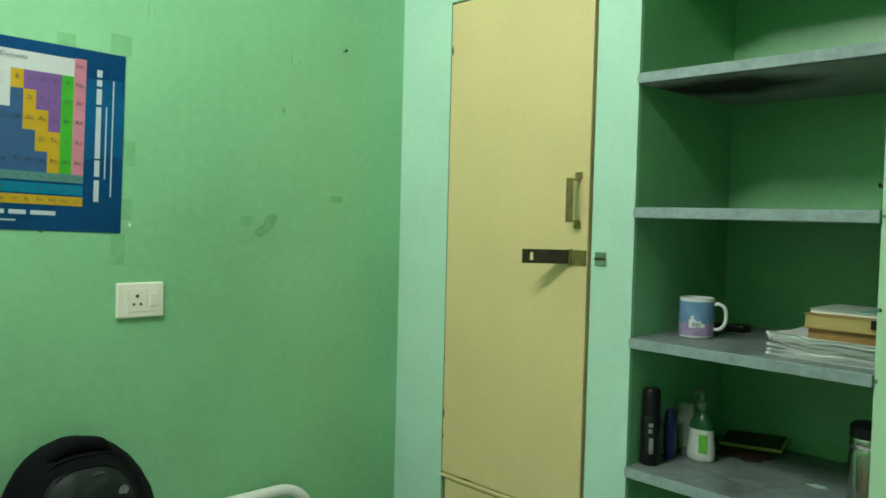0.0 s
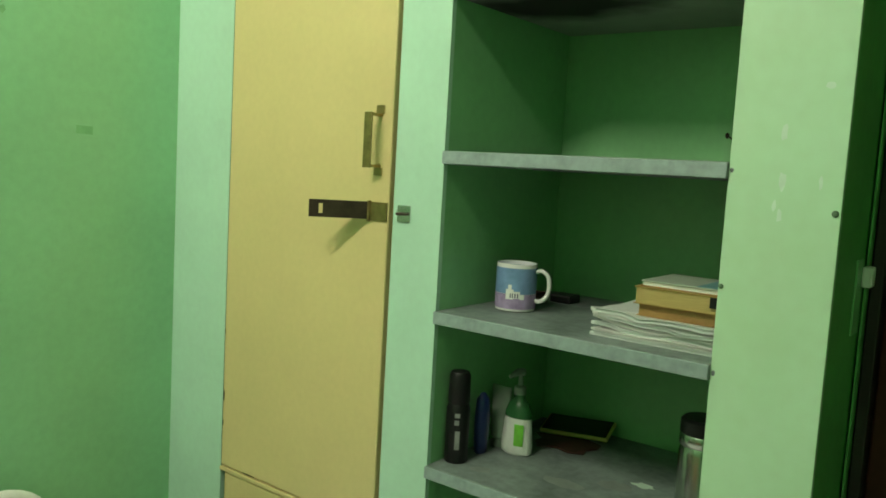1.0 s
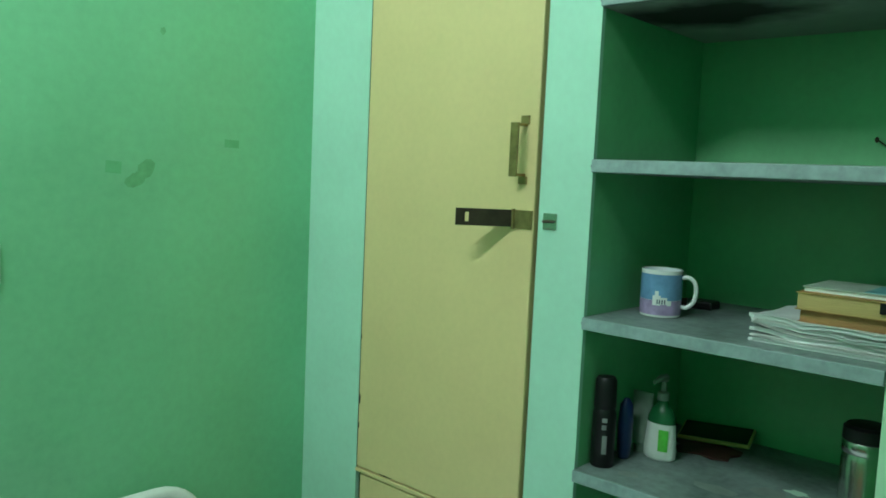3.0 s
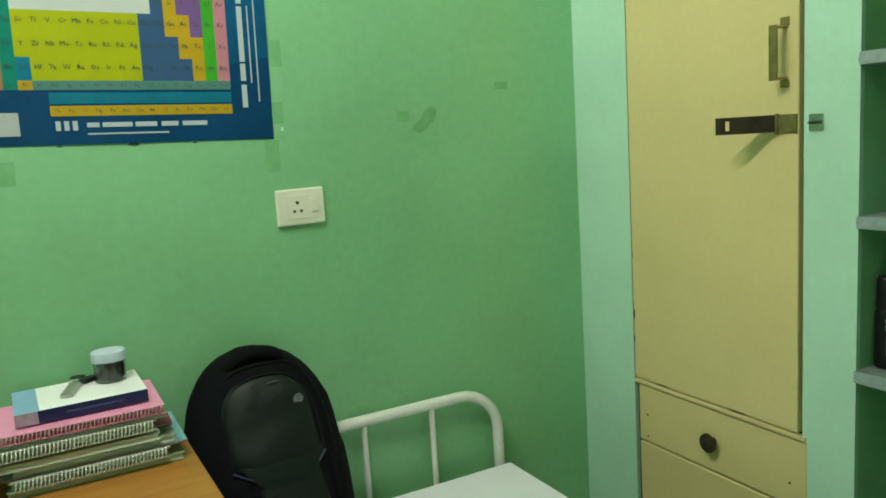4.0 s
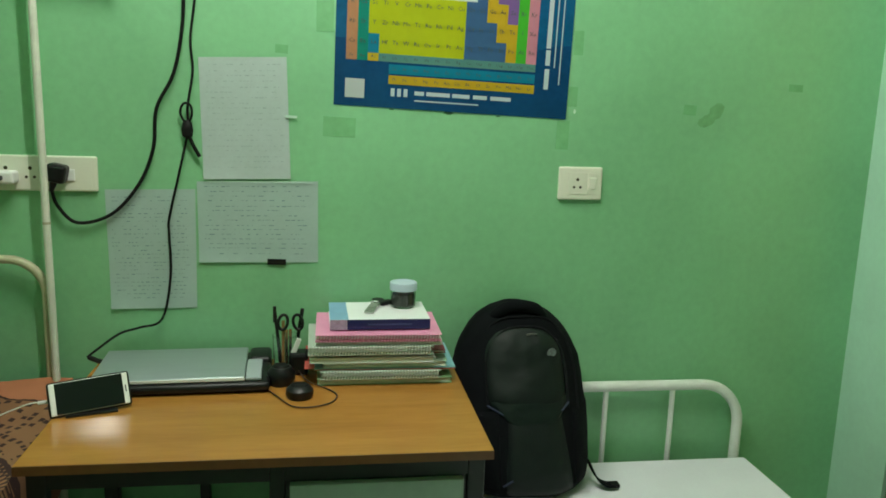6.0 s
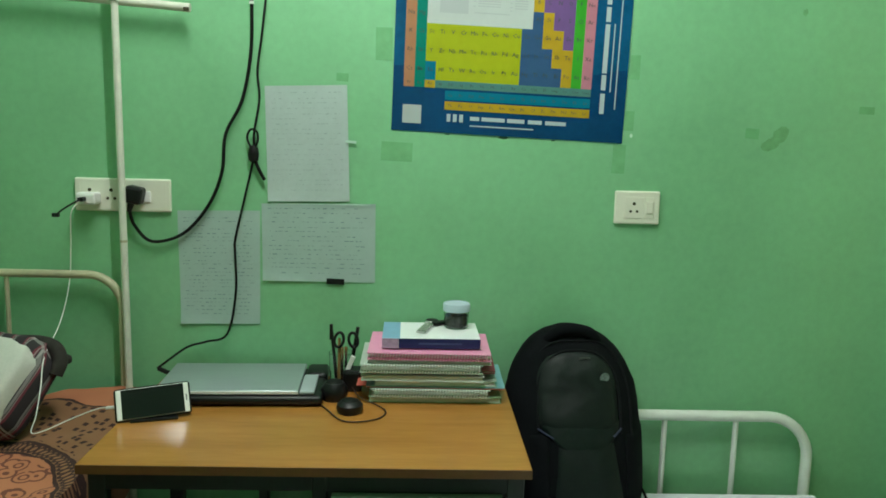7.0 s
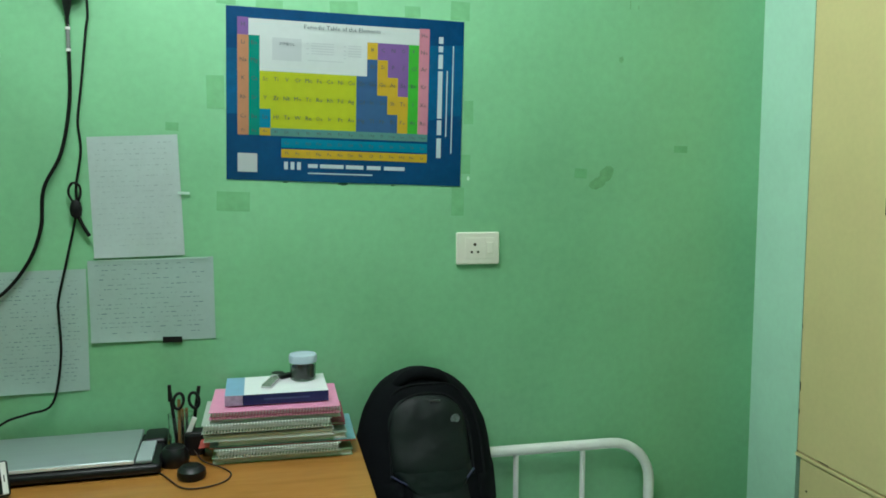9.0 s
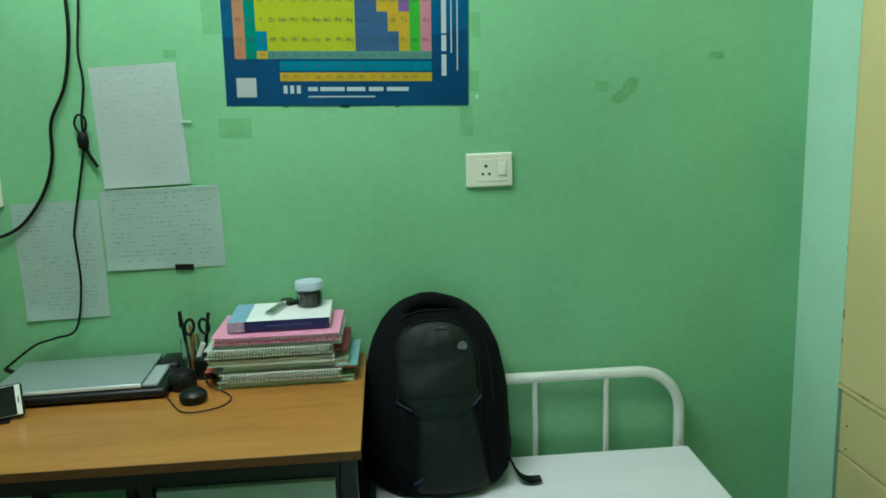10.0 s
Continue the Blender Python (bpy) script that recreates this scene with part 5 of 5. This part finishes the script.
part("blanket", cushion(-0.80, 1.70, 0.785, 0.185, 0.125, 0.055, pose(0, 0, 0, 0, 0, -25) @ pose(0, 0, 0, 45, 0, 0), 0.4, 3.0), PLAID, pw, "dark plaid blanket", smooth=True)
part("pillow", cushion(-0.812, 1.650, 0.803, 0.172, 0.118, 0.042, pose(0, 0, 0, 0, 0, -25) @ pose(0, 0, 0, 45, 0, 0), 0.42, 8.0), PILLOW, pw, "dull white pillow", smooth=True)
part("blanket_fold", tubes(smoothed([(-0.98, 1.80, 0.885), (-0.86, 1.765, 0.880), (-0.75, 1.735, 0.876), (-0.66, 1.715, 0.880), (-0.617, 1.700, 0.872), (-0.598, 1.685, 0.845), (-0.605, 1.67, 0.815)]), 0.018, 12), DARKCLOTH, pw, "dark rolled blanket edge", smooth=True)
part("corner_tuft", cushion(-0.600, 1.72, 0.838, 0.014, 0.012, 0.012, pose(0, 0, 0), 0.8, 2.0), DARKCLOTH, pw, smooth=True)

# mosquito-net poles
np_ = thing("net_pole", (-0.495, 1.838, 0.0), "cream plastic pipe upright tied to the bed", "pole", "net poles")
part("pipe", tubes([(-0.488, 1.836, 0.02), (-0.495, 1.836, 1.2), (-0.502, 1.836, 2.25)], 0.0088, 14), PIPE, np_, smooth=True)
part("joint", tubes([(-0.4945, 1.836, 1.11), (-0.4945, 1.836, 1.116)], 0.0094, 14), PIPEB, np_)
nr = thing("net_rail", (-0.6, 1.845, 1.70), "cream plastic pipe crossbar tied to the upright", "pole", "net poles")
part("pipe", tubes([(-1.30, 1.852, 1.748), (-0.502, 1.852, 1.700), (-0.322, 1.852, 1.688)], 0.0105, 14), PIPE, nr, smooth=True)
part("end_notch", onebox(-0.336, -0.322, 1.8405, 1.8425, 1.679, 1.688), GAP, nr)
part("tie_string", tubes(smoothed([(-0.514, 1.828, 1.712), (-0.495, 1.824, 1.703), (-0.487, 1.828, 1.697), (-0.479, 1.832, 1.712), (-0.462, 1.835, 1.742)]), 0.0016, 6), WHITE, nr)
part("tie_knot", cushion(-0.498, 1.828, 1.704, 0.012, 0.006, 0.008, pose(0, 0, 0), 0.8, 1.0), GREENTAPE, nr, smooth=True)

# ---------- backpack ----------
bag = thing("backpack", (0.66, 1.78, 0.467), "black backpack with grey front panels leaning on the wall", "backpack")
BZ, BH, BACKY = 0.469, 0.445, 1.868
HT = [0, 0.02, 0.07, 0.15, 0.3, 0.45, 0.6, 0.7, 0.79, 0.87, 0.93, 0.97, 1.0]
HW = [0.158, 0.174, 0.184, 0.186, 0.184, 0.180, 0.172, 0.162, 0.146, 0.124, 0.098, 0.070, 0.024]
HD = [0.220, 0.248, 0.256, 0.250, 0.228, 0.200, 0.165, 0.142, 0.124, 0.106, 0.09, 0.07, 0.03]
CX = [0.656, 0.656, 0.656, 0.657, 0.657, 0.658, 0.655, 0.653, 0.652, 0.648, 0.645, 0.643, 0.642]


def bag_at(h):
    return [float(np.interp(h, HT, q)) for q in (HW, HD, CX)]


def bag_front(x, h, lift=0.0):
    w, d, cx = bag_at(h)
    s = min(1.0, abs((x - cx) / w))
    return BACKY - d * (1 - s ** 2.6) ** (1 / 2.6) - lift


bm = bmesh.new()
rings = []
for k in range(41):
    h = k / 40
    w, d, cx = bag_at(h)
    ring = []
    for j in range(48):
        a = 2 * math.pi * j / 48
        c, s = math.cos(a), math.sin(a)
        x = cx + w * math.copysign(abs(c) ** (2 / 2.6), c)
        if c < 0:
            x -= 0.030 * c * c * min(1.0, 2.2 * max(0.0, s)) * w / 0.18
        y = BACKY - (d * abs(s) ** (2 / 2.6) if s > 0 else -0.012 * abs(s))
        ring.append(bm.verts.new((x + 0.004 * noise.noise(Vector((h * 8, y * 12, 5.0))) * min(1, 8 * (1 - h)), y + 0.004 * noise.noise(Vector((x * 16, y * 16, h * 7))), BZ + BH * h)))
    rings.append(ring)
for a, b in zip(rings, rings[1:]):
    for j in range(48):
        bm.faces.new((a[j], a[(j + 1) % 48], b[(j + 1) % 48], b[j]))
bm.faces.new(rings[0][::-1])
bm.faces.new(rings[-1])
part("body", bm, BAGBLACK, bag, "black nylon main body", smooth=True)


def bag_panel(name, h0, h1, left, right, lift, mat, label, bulge=0.0, power=4.0):
    """A padded panel on the bag's front, between two outline curves of height."""
    bm, g, nu, nv = bmesh.new(), [], 24, 28
    for j in range(nv + 1):
        t = j / nv
        h = h0 + (h1 - h0) * t
        xl, xr = left(t), right(t)
        row = []
        for i in range(nu + 1):
            s = i / nu
            x = xl + (xr - xl) * s
            e = (1 - abs(2 * s - 1) ** power) * (1 - abs(2 * t - 1) ** (power + 2))
            crease = 0.004 * noise.noise(Vector((x * 16, h * 8, 2.0))) + 0.0016 * noise.noise(Vector((x * 50, h * 26, 4.0)))
            row.append(bm.verts.new((x, bag_front(x, h, lift * min(1, 3 * e) + bulge * e + crease * e), BZ + BH * h)))
        g.append(row)
    for j in range(nv):
        for i in range(nu):
            bm.faces.new((g[j][i], g[j][i + 1], g[j + 1][i + 1], g[j + 1][i]))
    return part(name, bm, mat, bag, label, smooth=True)


arch = lambda t, w: w * (1 - max(0.0, (t - 0.55) / 0.45) ** 2.4) ** 0.5
bag_panel("front_pocket", 0.50, 0.90, lambda t: 0.655 - 0.010 - arch(t, 0.100), lambda t: 0.655 + arch(t, 0.094), 0.006, BAGGREY, "dark grey coated upper pocket", 0.008)
bag_panel("lower_panel", 0.03, 0.48, lambda t: 0.668 - 0.070 - 0.016 * (1 - t), lambda t: 0.668 + 0.098 - 0.036 * t, 0.004, BAGGREY, "dark grey coated lower panel", 0.005)
bag_panel("pocket_flap", 0.40, 0.545, lambda t: 0.656 - 0.050 - 0.052 * min(1, 1.4 * t), lambda t: 0.656 + 0.058 + 0.040 * min(1, 1.4 * t), 0.006, BAGGREY2, "shiny folded pocket edge", 0.003)
bag_panel("side_pocket", 0.05, 0.47, lambda t: 0.668 - 0.165, lambda t: 0.668 - 0.092, 0.004, BAGBLACK, "black side pocket", 0.008)
bag_panel("side_pocket", 0.05, 0.47, lambda t: 0.668 + 0.096, lambda t: 0.668 + 0.160, 0.004, BAGBLACK, "black side pocket", 0.008)


def bag_line(name, pts, r, mat, lift, label=""):
    line = smoothed([(x, 0, h) for x, h in pts])
    part(name, tubes([(p.x, bag_front(p.x, p.z, lift), BZ + BH * p.z) for p in line], r, 8), mat, bag, label, smooth=True)


arcpts = lambda w, h0, h1, c: [(c - w, h0), (c - w, h0 + 0.45 * (h1 - h0)), (c - w * 0.86, h0 + 0.75 * (h1 - h0)), (c - w * 0.5, h1 - 0.02), (c, h1), (c + w * 0.5, h1 - 0.02), (c + w * 0.86, h0 + 0.75 * (h1 - h0)), (c + w, h0 + 0.45 * (h1 - h0)), (c + w, h0)]
bag_line("piping", arcpts(0.102, 0.48, 0.90, 0.652), 0.0035, BAGPIPE, 0.004, "black zip piping")
bag_line("zip_track", arcpts(0.132, 0.40, 0.945, 0.652), 0.003, BAGPIPE, 0.002, "black zip track")
for a, b in (((0.548, 0.495), (0.585, 0.458)), ((0.733, 0.470), (0.755, 0.508)), ((0.580, 0.095), (0.603, 0.130)), ((0.776, 0.150), (0.792, 0.120))):
    bag_line("blue_trim", [a, ((a[0] + b[0]) / 2, (a[1] + b[1]) / 2), b], 0.0026, BAGBLUE, 0.006, "blue trim line")
bag_line("zip_pull", [(0.653, 0.865), (0.668, 0.868), (0.68, 0.866)], 0.0025, CHROMEDARK, 0.014)
handle = [(0.575, 1.82, BZ + BH * 0.90), (0.59, 1.805, BZ + BH * 0.955), (0.61, 1.80, BZ + BH * 0.99), (0.643, 1.798, BZ + BH * 1.005), (0.68, 1.80, BZ + BH * 0.988), (0.70, 1.808, BZ + BH * 0.95), (0.715, 1.82, BZ + BH * 0.89)]
part("grab_handle", tubes(smoothed(handle), 0.016, 12), BAGBLACK, bag, "padded black grab handle", smooth=True)
bm = bmesh.new()
lx, lh = 0.715, 0.770
lathe(bm, [(0.0125, 0.0), (0.0125, 0.0015), (0.0108, 0.002)], seg=24, m=pose(lx, bag_front(lx, lh, 0.0155), BZ + BH * lh, 96, 0, 12))
part("round_badge", bm, BADGE, bag, "plain round grey badge")
strap = smoothed([(0.818, 1.70, 0.535), (0.832, 1.685, 0.503), (0.846, 1.675, 0.486), (0.864, 1.67, 0.479), (0.882, 1.67, 0.478)])
bm = bmesh.new()
for a, b in zip(strap, strap[1:]):
    d = (b - a).normalized()
    n = Vector((0, 1, 0))
    up = d.cross(n).normalized() * 0.002
    q = [a - n * 0.016 - up, a + n * 0.016 - up, a + n * 0.016 + up, a - n * 0.016 + up]
    q2 = [p + (b - a) * 1.05 for p in q]
    vs = [bm.verts.new(p) for p in q + q2]
    for f in ((0, 1, 5, 4), (1, 2, 6, 5), (2, 3, 7, 6), (3, 0, 4, 7), (0, 3, 2, 1), (4, 5, 6, 7)):
        bm.faces.new([vs[i] for i in f])
part("shoulder_strap", bm, BAGBLACK, bag, "loose end of a shoulder strap")
part("strap_buckle", onebox(0.872, 0.894, 1.658, 1.682, 0.474, 0.483, bevel=0.002), BLACK, bag)

# ---------- things in the niche ----------
mug = thing("mug", (1.80, 0.932, S2), "white mug with a blue and lilac printed house scene", "mug")
MC = (1.797, 0.938, S2)
part("wall", turned([(0.036, 0), (0.040, 0.002), (0.041, 0.010), (0.041, 0.094), (0.0405, 0.096), (0.038, 0.095), (0.0375, 0.012), (0.01, 0.010)], MC, 40), CERAMIC, mug, smooth=True)
for z0, z1, mat, lab in ((0.006, 0.036, LILAC, "lilac print band"), (0.036, 0.088, SKYBLUE, "sky blue print band")):
    part("print_band", turned([(0.0408, z0), (0.0414, z0 + 0.0005), (0.0414, z1 - 0.0005), (0.0408, z1)], MC, 40), mat, mug, lab, smooth=True)
bm = bmesh.new()
for a0, a1, z0, z1 in ((184, 206, 0.026, 0.046), (190, 200, 0.046, 0.055), (206, 224, 0.028, 0.042), (224, 236, 0.026, 0.036)):
    n = 5
    for k in range(n):
        q = [math.radians(a0 + (a1 - a0) * (k + e) / n) for e in (0, 1)]
        bm.faces.new([bm.verts.new((MC[0] + 0.0418 * math.cos(a), MC[1] + 0.0418 * math.sin(a), S2 + z)) for a, z in ((q[0], z0), (q[1], z0), (q[1], z1), (q[0], z1))])
part("house_print", bm, CERAMIC, mug, "white printed house")
bm = bmesh.new()
for a0, a1 in ((196, 199), (202, 205), (209, 212), (216, 219)):
    q = [math.radians(a0), math.radians(a1)]
    bm.faces.new([bm.verts.new((MC[0] + 0.0421 * math.cos(a), MC[1] + 0.0421 * math.sin(a), S2 + z)) for a, z in ((q[0], 0.029), (q[1], 0.029), (q[1], 0.038), (q[0], 0.038))])
part("window_print", bm, NAVYCOV, mug)
ha = math.radians(285)
hd = Vector((math.cos(ha), math.sin(ha), 0))
hb_ = [Vector(MC) + hd * (0.038 + r) + Vector((0, 0, z)) for r, z in ((0.0, 0.080), (0.014, 0.083), (0.027, 0.074), (0.031, 0.055), (0.027, 0.034), (0.014, 0.022), (0.0, 0.022))]
part("handle", tubes(smoothed(hb_), 0.0044, 10), CERAMIC, mug, smooth=True)
rb = thing("red_box", (1.93, 1.0, S2), "small dark red box behind the mug", "box")
part("box", onebox(1.90, 1.94, 0.945, 1.005, S2, S2 + 0.022, bevel=0.002), DARKRED, rb)
# made-up black block where only a dark shadow lies beside the mug
db = thing("shadow_block", (1.975, 0.92, S2), "small black case behind the mug", "case")
part("case", onebox(1.95, 2.00, 0.895, 0.945, S2, S2 + 0.018, bevel=0.004), BLACK, db)
pa = thing("paper_pile", (1.79, 0.60, S2), "uneven pile of white papers on the slab", "paper")
rng = random.Random(4)
z0 = S2
for k, h in enumerate((0.006, 0.0045, 0.0065, 0.005, 0.0055, 0.006, 0.0075)):
    w = 0.116 + rng.uniform(-0.009, 0.003)
    bm = bmesh.new()
    pages(bm, -0.145, 0.145, -w, w - 0.004, 0.0004, h, pose(0, 0, 0))
    box(bm, -0.146, 0.146, w - 0.008, w + 0.002, 0.0002, h + 0.0003, bevel=0.002)
    box(bm, -0.147, 0.147, -w, w - 0.006, h - 0.0004, h + 0.0004)
    bmesh.ops.subdivide_edges(bm, edges=[e for e in bm.edges if e.calc_length() > 0.1], cuts=7, use_grid_fill=True)
    bmesh.ops.transform(bm, matrix=pose(1.845 + rng.uniform(-0.008, 0.002), 0.603 - 0.001 * k, z0, 0, 0, rng.uniform(-3.5, 3.5)), verts=bm.verts)
    for v in bm.verts:
        edge = max(0.0, (v.co.y - 0.62) / 0.10) + max(0.0, (1.74 - v.co.x) / 0.05)
        v.co.z += min(k, 3) * (0.0011 * edge * edge + 0.0022 * edge * noise.noise(Vector((v.co.x * 22, v.co.y * 22, k * 0.35))))
        v.co.z = max(v.co.z, S2 + 0.0002)
    part("sheaf", bm, PAPERW if k % 2 else PAPER, pa, kind="stuff")
    z0 += h
for k, (x0, x1, y0, y1, h, cov, lab) in enumerate(((1.725, 1.88, 0.487, 0.645, 0.022, TANCOV, "worn brown-covered book on the papers"), (1.715, 1.87, 0.487, 0.648, 0.030, YELCOV, "yellow-edged book on the papers"), (1.722, 1.87, 0.485, 0.640, 0.010, TANCOV, "thin book with a pale blue-green cover"))):
    z0 = S2 + 0.042 + (0, 0.0225, 0.053)[k]
    e = thing("book", ((x0 + x1) / 2, (y0 + y1) / 2, z0), lab, "book", "niche books")
    part("cover", boxes((x0, x1, y0, y1, z0, z0 + 0.0015)), cov, e)
    part("page_block", onebox(x0 + 0.003, x1 - 0.002, y0 + 0.002, y1 - 0.003, z0 + 0.0015, z0 + h - 0.0015), YELPAGE if k == 1 else TANCOV if k == 0 else PAGES, e)
    part("front_cover", onebox(x0, x1, y0, y1, z0 + h - 0.0015, z0 + h), (TANCOV, YELCOV, PALEGREEN)[k], e)
    if k == 2:
        part("blue_patch", onebox(x0 + 0.01, x1 - 0.02, y0, y0 + 0.06, z0 + h, z0 + h + 0.0006), TEALCOV, e, "teal cover corner")
part("label_tag", onebox(1.712, 1.715, 0.492, 0.515, S2 + 0.075, S2 + 0.093), BLACK, bpy.data.objects["book.001"], "black spine tag")

de = thing("spray_can", (1.705, 0.990, S1), "tall black deodorant spray can on the slab", "spray can")
DC = (1.706, 0.998, S1)
part("can", turned([(0.022, 0), (0.024, 0.003), (0.024, 0.110), (0.021, 0.120), (0.020, 0.122)], DC, 28), BLACK, de, smooth=True)
part("cap", turned([(0.0215, 0.121), (0.0225, 0.124), (0.0215, 0.178), (0.018, 0.185), (0.006, 0.187)], DC, 28), BLACK, de, smooth=True)
bm = bmesh.new()
for z0, z1, a0, a1 in ((0.095, 0.104, 200, 225), (0.080, 0.090, 200, 222), (0.030, 0.068, 205, 228)):
    for k in range(4):
        q = [math.radians(a0 + (a1 - a0) * (k + e) / 4) for e in (0, 1)]
        bm.faces.new([bm.verts.new((DC[0] + 0.0243 * math.cos(a), DC[1] + 0.0243 * math.sin(a), S1 + z)) for a, z in ((q[0], z0), (q[1], z0), (q[1], z1), (q[0], z1))])
part("label_bar", bm, GREYC, de, "plain grey label bars")
bl = thing("blue_tube", (1.79, 0.985, S1), "dark blue cosmetic tube standing on its cap", "tube")
bm = bmesh.new()
lathe(bm, [(0.013, 0), (0.015, 0.003), (0.018, 0.03), (0.019, 0.08), (0.016, 0.115), (0.006, 0.128)], (1.782, 0.990, S1), 24, 1.0, 0.8)
part("tube", bm, BLUEP, bl, smooth=True)
tb = thing("white_tube", (1.85, 0.985, S1), "greyish white squeezed cream tube standing on its cap", "tube")
bm = bmesh.new()
lathe(bm, [(0.013, 0), (0.0135, 0.018), (0.018, 0.022), (0.022, 0.06), (0.024, 0.125), (0.024, 0.132)], (1.845, 0.985, S1), 24, 0.75, 1.0)
for v in bm.verts:
    f = max(0.0, (v.co.z - S1 - 0.03) / 0.1)
    v.co.x = 1.845 + (v.co.x - 1.845) * (1 - 0.85 * min(1, f))
part("tube", bm, GREYWHITE, tb, smooth=True)
hw = thing("handwash_bottle", (1.84, 0.925, S1), "white pump bottle with a green neck and label", "bottle")
HC = (1.838, 0.936, S1)
part("bottle", turned([(0.030, 0), (0.035, 0.004), (0.036, 0.02), (0.032, 0.06), (0.031, 0.078)], HC, 30, 0.65, 1.0), BOTTLEW, hw, "white label-covered lower body", smooth=True)
part("shoulder", turned([(0.031, 0.078), (0.030, 0.090), (0.022, 0.108), (0.013, 0.116), (0.012, 0.126)], HC, 30, 0.65, 1.0), BOTTLEG, hw, "green upper body", smooth=True)
part("collar", turned([(0.012, 0.126), (0.013, 0.128), (0.0125, 0.142), (0.006, 0.146), (0.005, 0.166)], HC, 20), GREYWHITE, hw, smooth=True)
part("pump_head", tubes([(HC[0] + 0.006, HC[1], S1 + 0.172), (HC[0] - 0.012, HC[1], S1 + 0.175), (HC[0] - 0.034, HC[1] + 0.006, S1 + 0.168)], 0.006, 10, radii=[0.009, 0.008, 0.004]), GREYWHITE, hw, smooth=True)
bm = bmesh.new()
for k in range(5):
    q = [math.radians(190 + 34 * (k + e) / 5) for e in (0, 1)]
    bm.faces.new([bm.verts.new((HC[0] + 0.0365 * 0.65 * math.cos(a) - 0.001, HC[1] + 0.0365 * math.sin(a), S1 + z)) for a, z in ((q[0], 0.022), (q[1], 0.022), (q[1], 0.068), (q[0], 0.068))])
part("label_patch", bm, LIME, hw, "lime green label patch")
p2 = thing("phone_in_case", (2.03, 0.88, S1), "phone in a yellow-edged case lying on the slab", "phone")
QM = pose(2.040, 0.897, S1 + 0.0135, -3.0, -15, 10)
part("case", onebox(-0.038, 0.038, -0.080, 0.080, 0.0, 0.010, bevel=0.004, m=QM), YELCASE, p2, "pale yellow case rim")
part("screen", onebox(-0.034, 0.034, -0.075, 0.075, 0.010, 0.0112, m=QM), SCREEN, p2)
rc = thing("red_cloth", (1.93, 0.84, S1), "dark red cloth scrap on the slab", "cloth")
bm = bmesh.new()
dab(bm, (1.965, 0.885, S1 + 0.003), (1, 0, 0), (0, 1, 0), 0.13, 0.17, n=14, seed=9)
r = bmesh.ops.extrude_face_region(bm, geom=bm.faces[:])
bmesh.ops.translate(bm, verts=[v for v in r["geom"] if isinstance(v, bmesh.types.BMVert)], vec=(0, 0, -0.0033))
part("scrap", bm, DARKRED, rc)
fl = thing("steel_flask", (1.80, 0.545, S1), "stainless steel flask with a black lid on the slab", "flask")
FC = (1.80, 0.535, S1 - 0.0)
part("body", turned([(0.036, 0), (0.039, 0.003), (0.039, 0.118), (0.037, 0.126), (0.036, 0.130)], FC, 32), CHROME, fl, smooth=True)
part("collar", turned([(0.0385, 0.130), (0.0395, 0.132), (0.0395, 0.148), (0.038, 0.151)], FC, 32), CHROME, fl, smooth=True)
part("lid", turned([(0.0385, 0.151), (0.040, 0.153), (0.039, 0.174), (0.034, 0.179), (0.01, 0.181)], FC, 32), BLACK, fl, "black screw lid", smooth=True)
ds = thing("dust_marks", (1.85, 0.72, S1), "dusty smears on the grey slab", "stain")
for k, (x, y, w, h, mat) in enumerate(((1.86, 0.66, 0.03, 0.05, CHIPW), (1.76, 0.78, 0.05, 0.09, SMEAR), (1.70, 0.93, 0.04, 0.05, SMEAR), (1.82, 0.70, 0.06, 0.07, SMEAR))):
    bm = bmesh.new()
    dab(bm, (x, y, S1), (1, 0, 0), (0, 1, 0), w, h, n=15, seed=40 + k)
    part("smear", bm, mat, ds)

# ---------- lamp ----------
LM2 = pose(0.1, 1.06, 2.56, 0, 0, 39)
lamp = thing("tube_light", (0.1, 1.06, 2.64), "white tube light hung at a slant from the ceiling", "lamp")
part("tube", tubes([LM2 @ Vector((0, -0.54, 0)), LM2 @ Vector((0, 0.54, 0))], 0.018, 14), GLOW, lamp)
part("batten", onebox(-0.022, 0.022, -0.57, 0.57, 0.035, 0.075, bevel=0.003, m=LM2), WHITE, lamp)
for y in (-0.552, 0.552):
    part("lamp_holder", onebox(-0.018, 0.018, y - 0.012, y + 0.012, -0.02, 0.036, bevel=0.003, m=LM2), WHITE, lamp)
for y in (-0.35, 0.35):
    part("hanger_rod", tubes([LM2 @ Vector((0, y, 0.075)), LM2 @ Vector((0, y, CEIL - 2.56))], 0.005), WHITE, lamp)
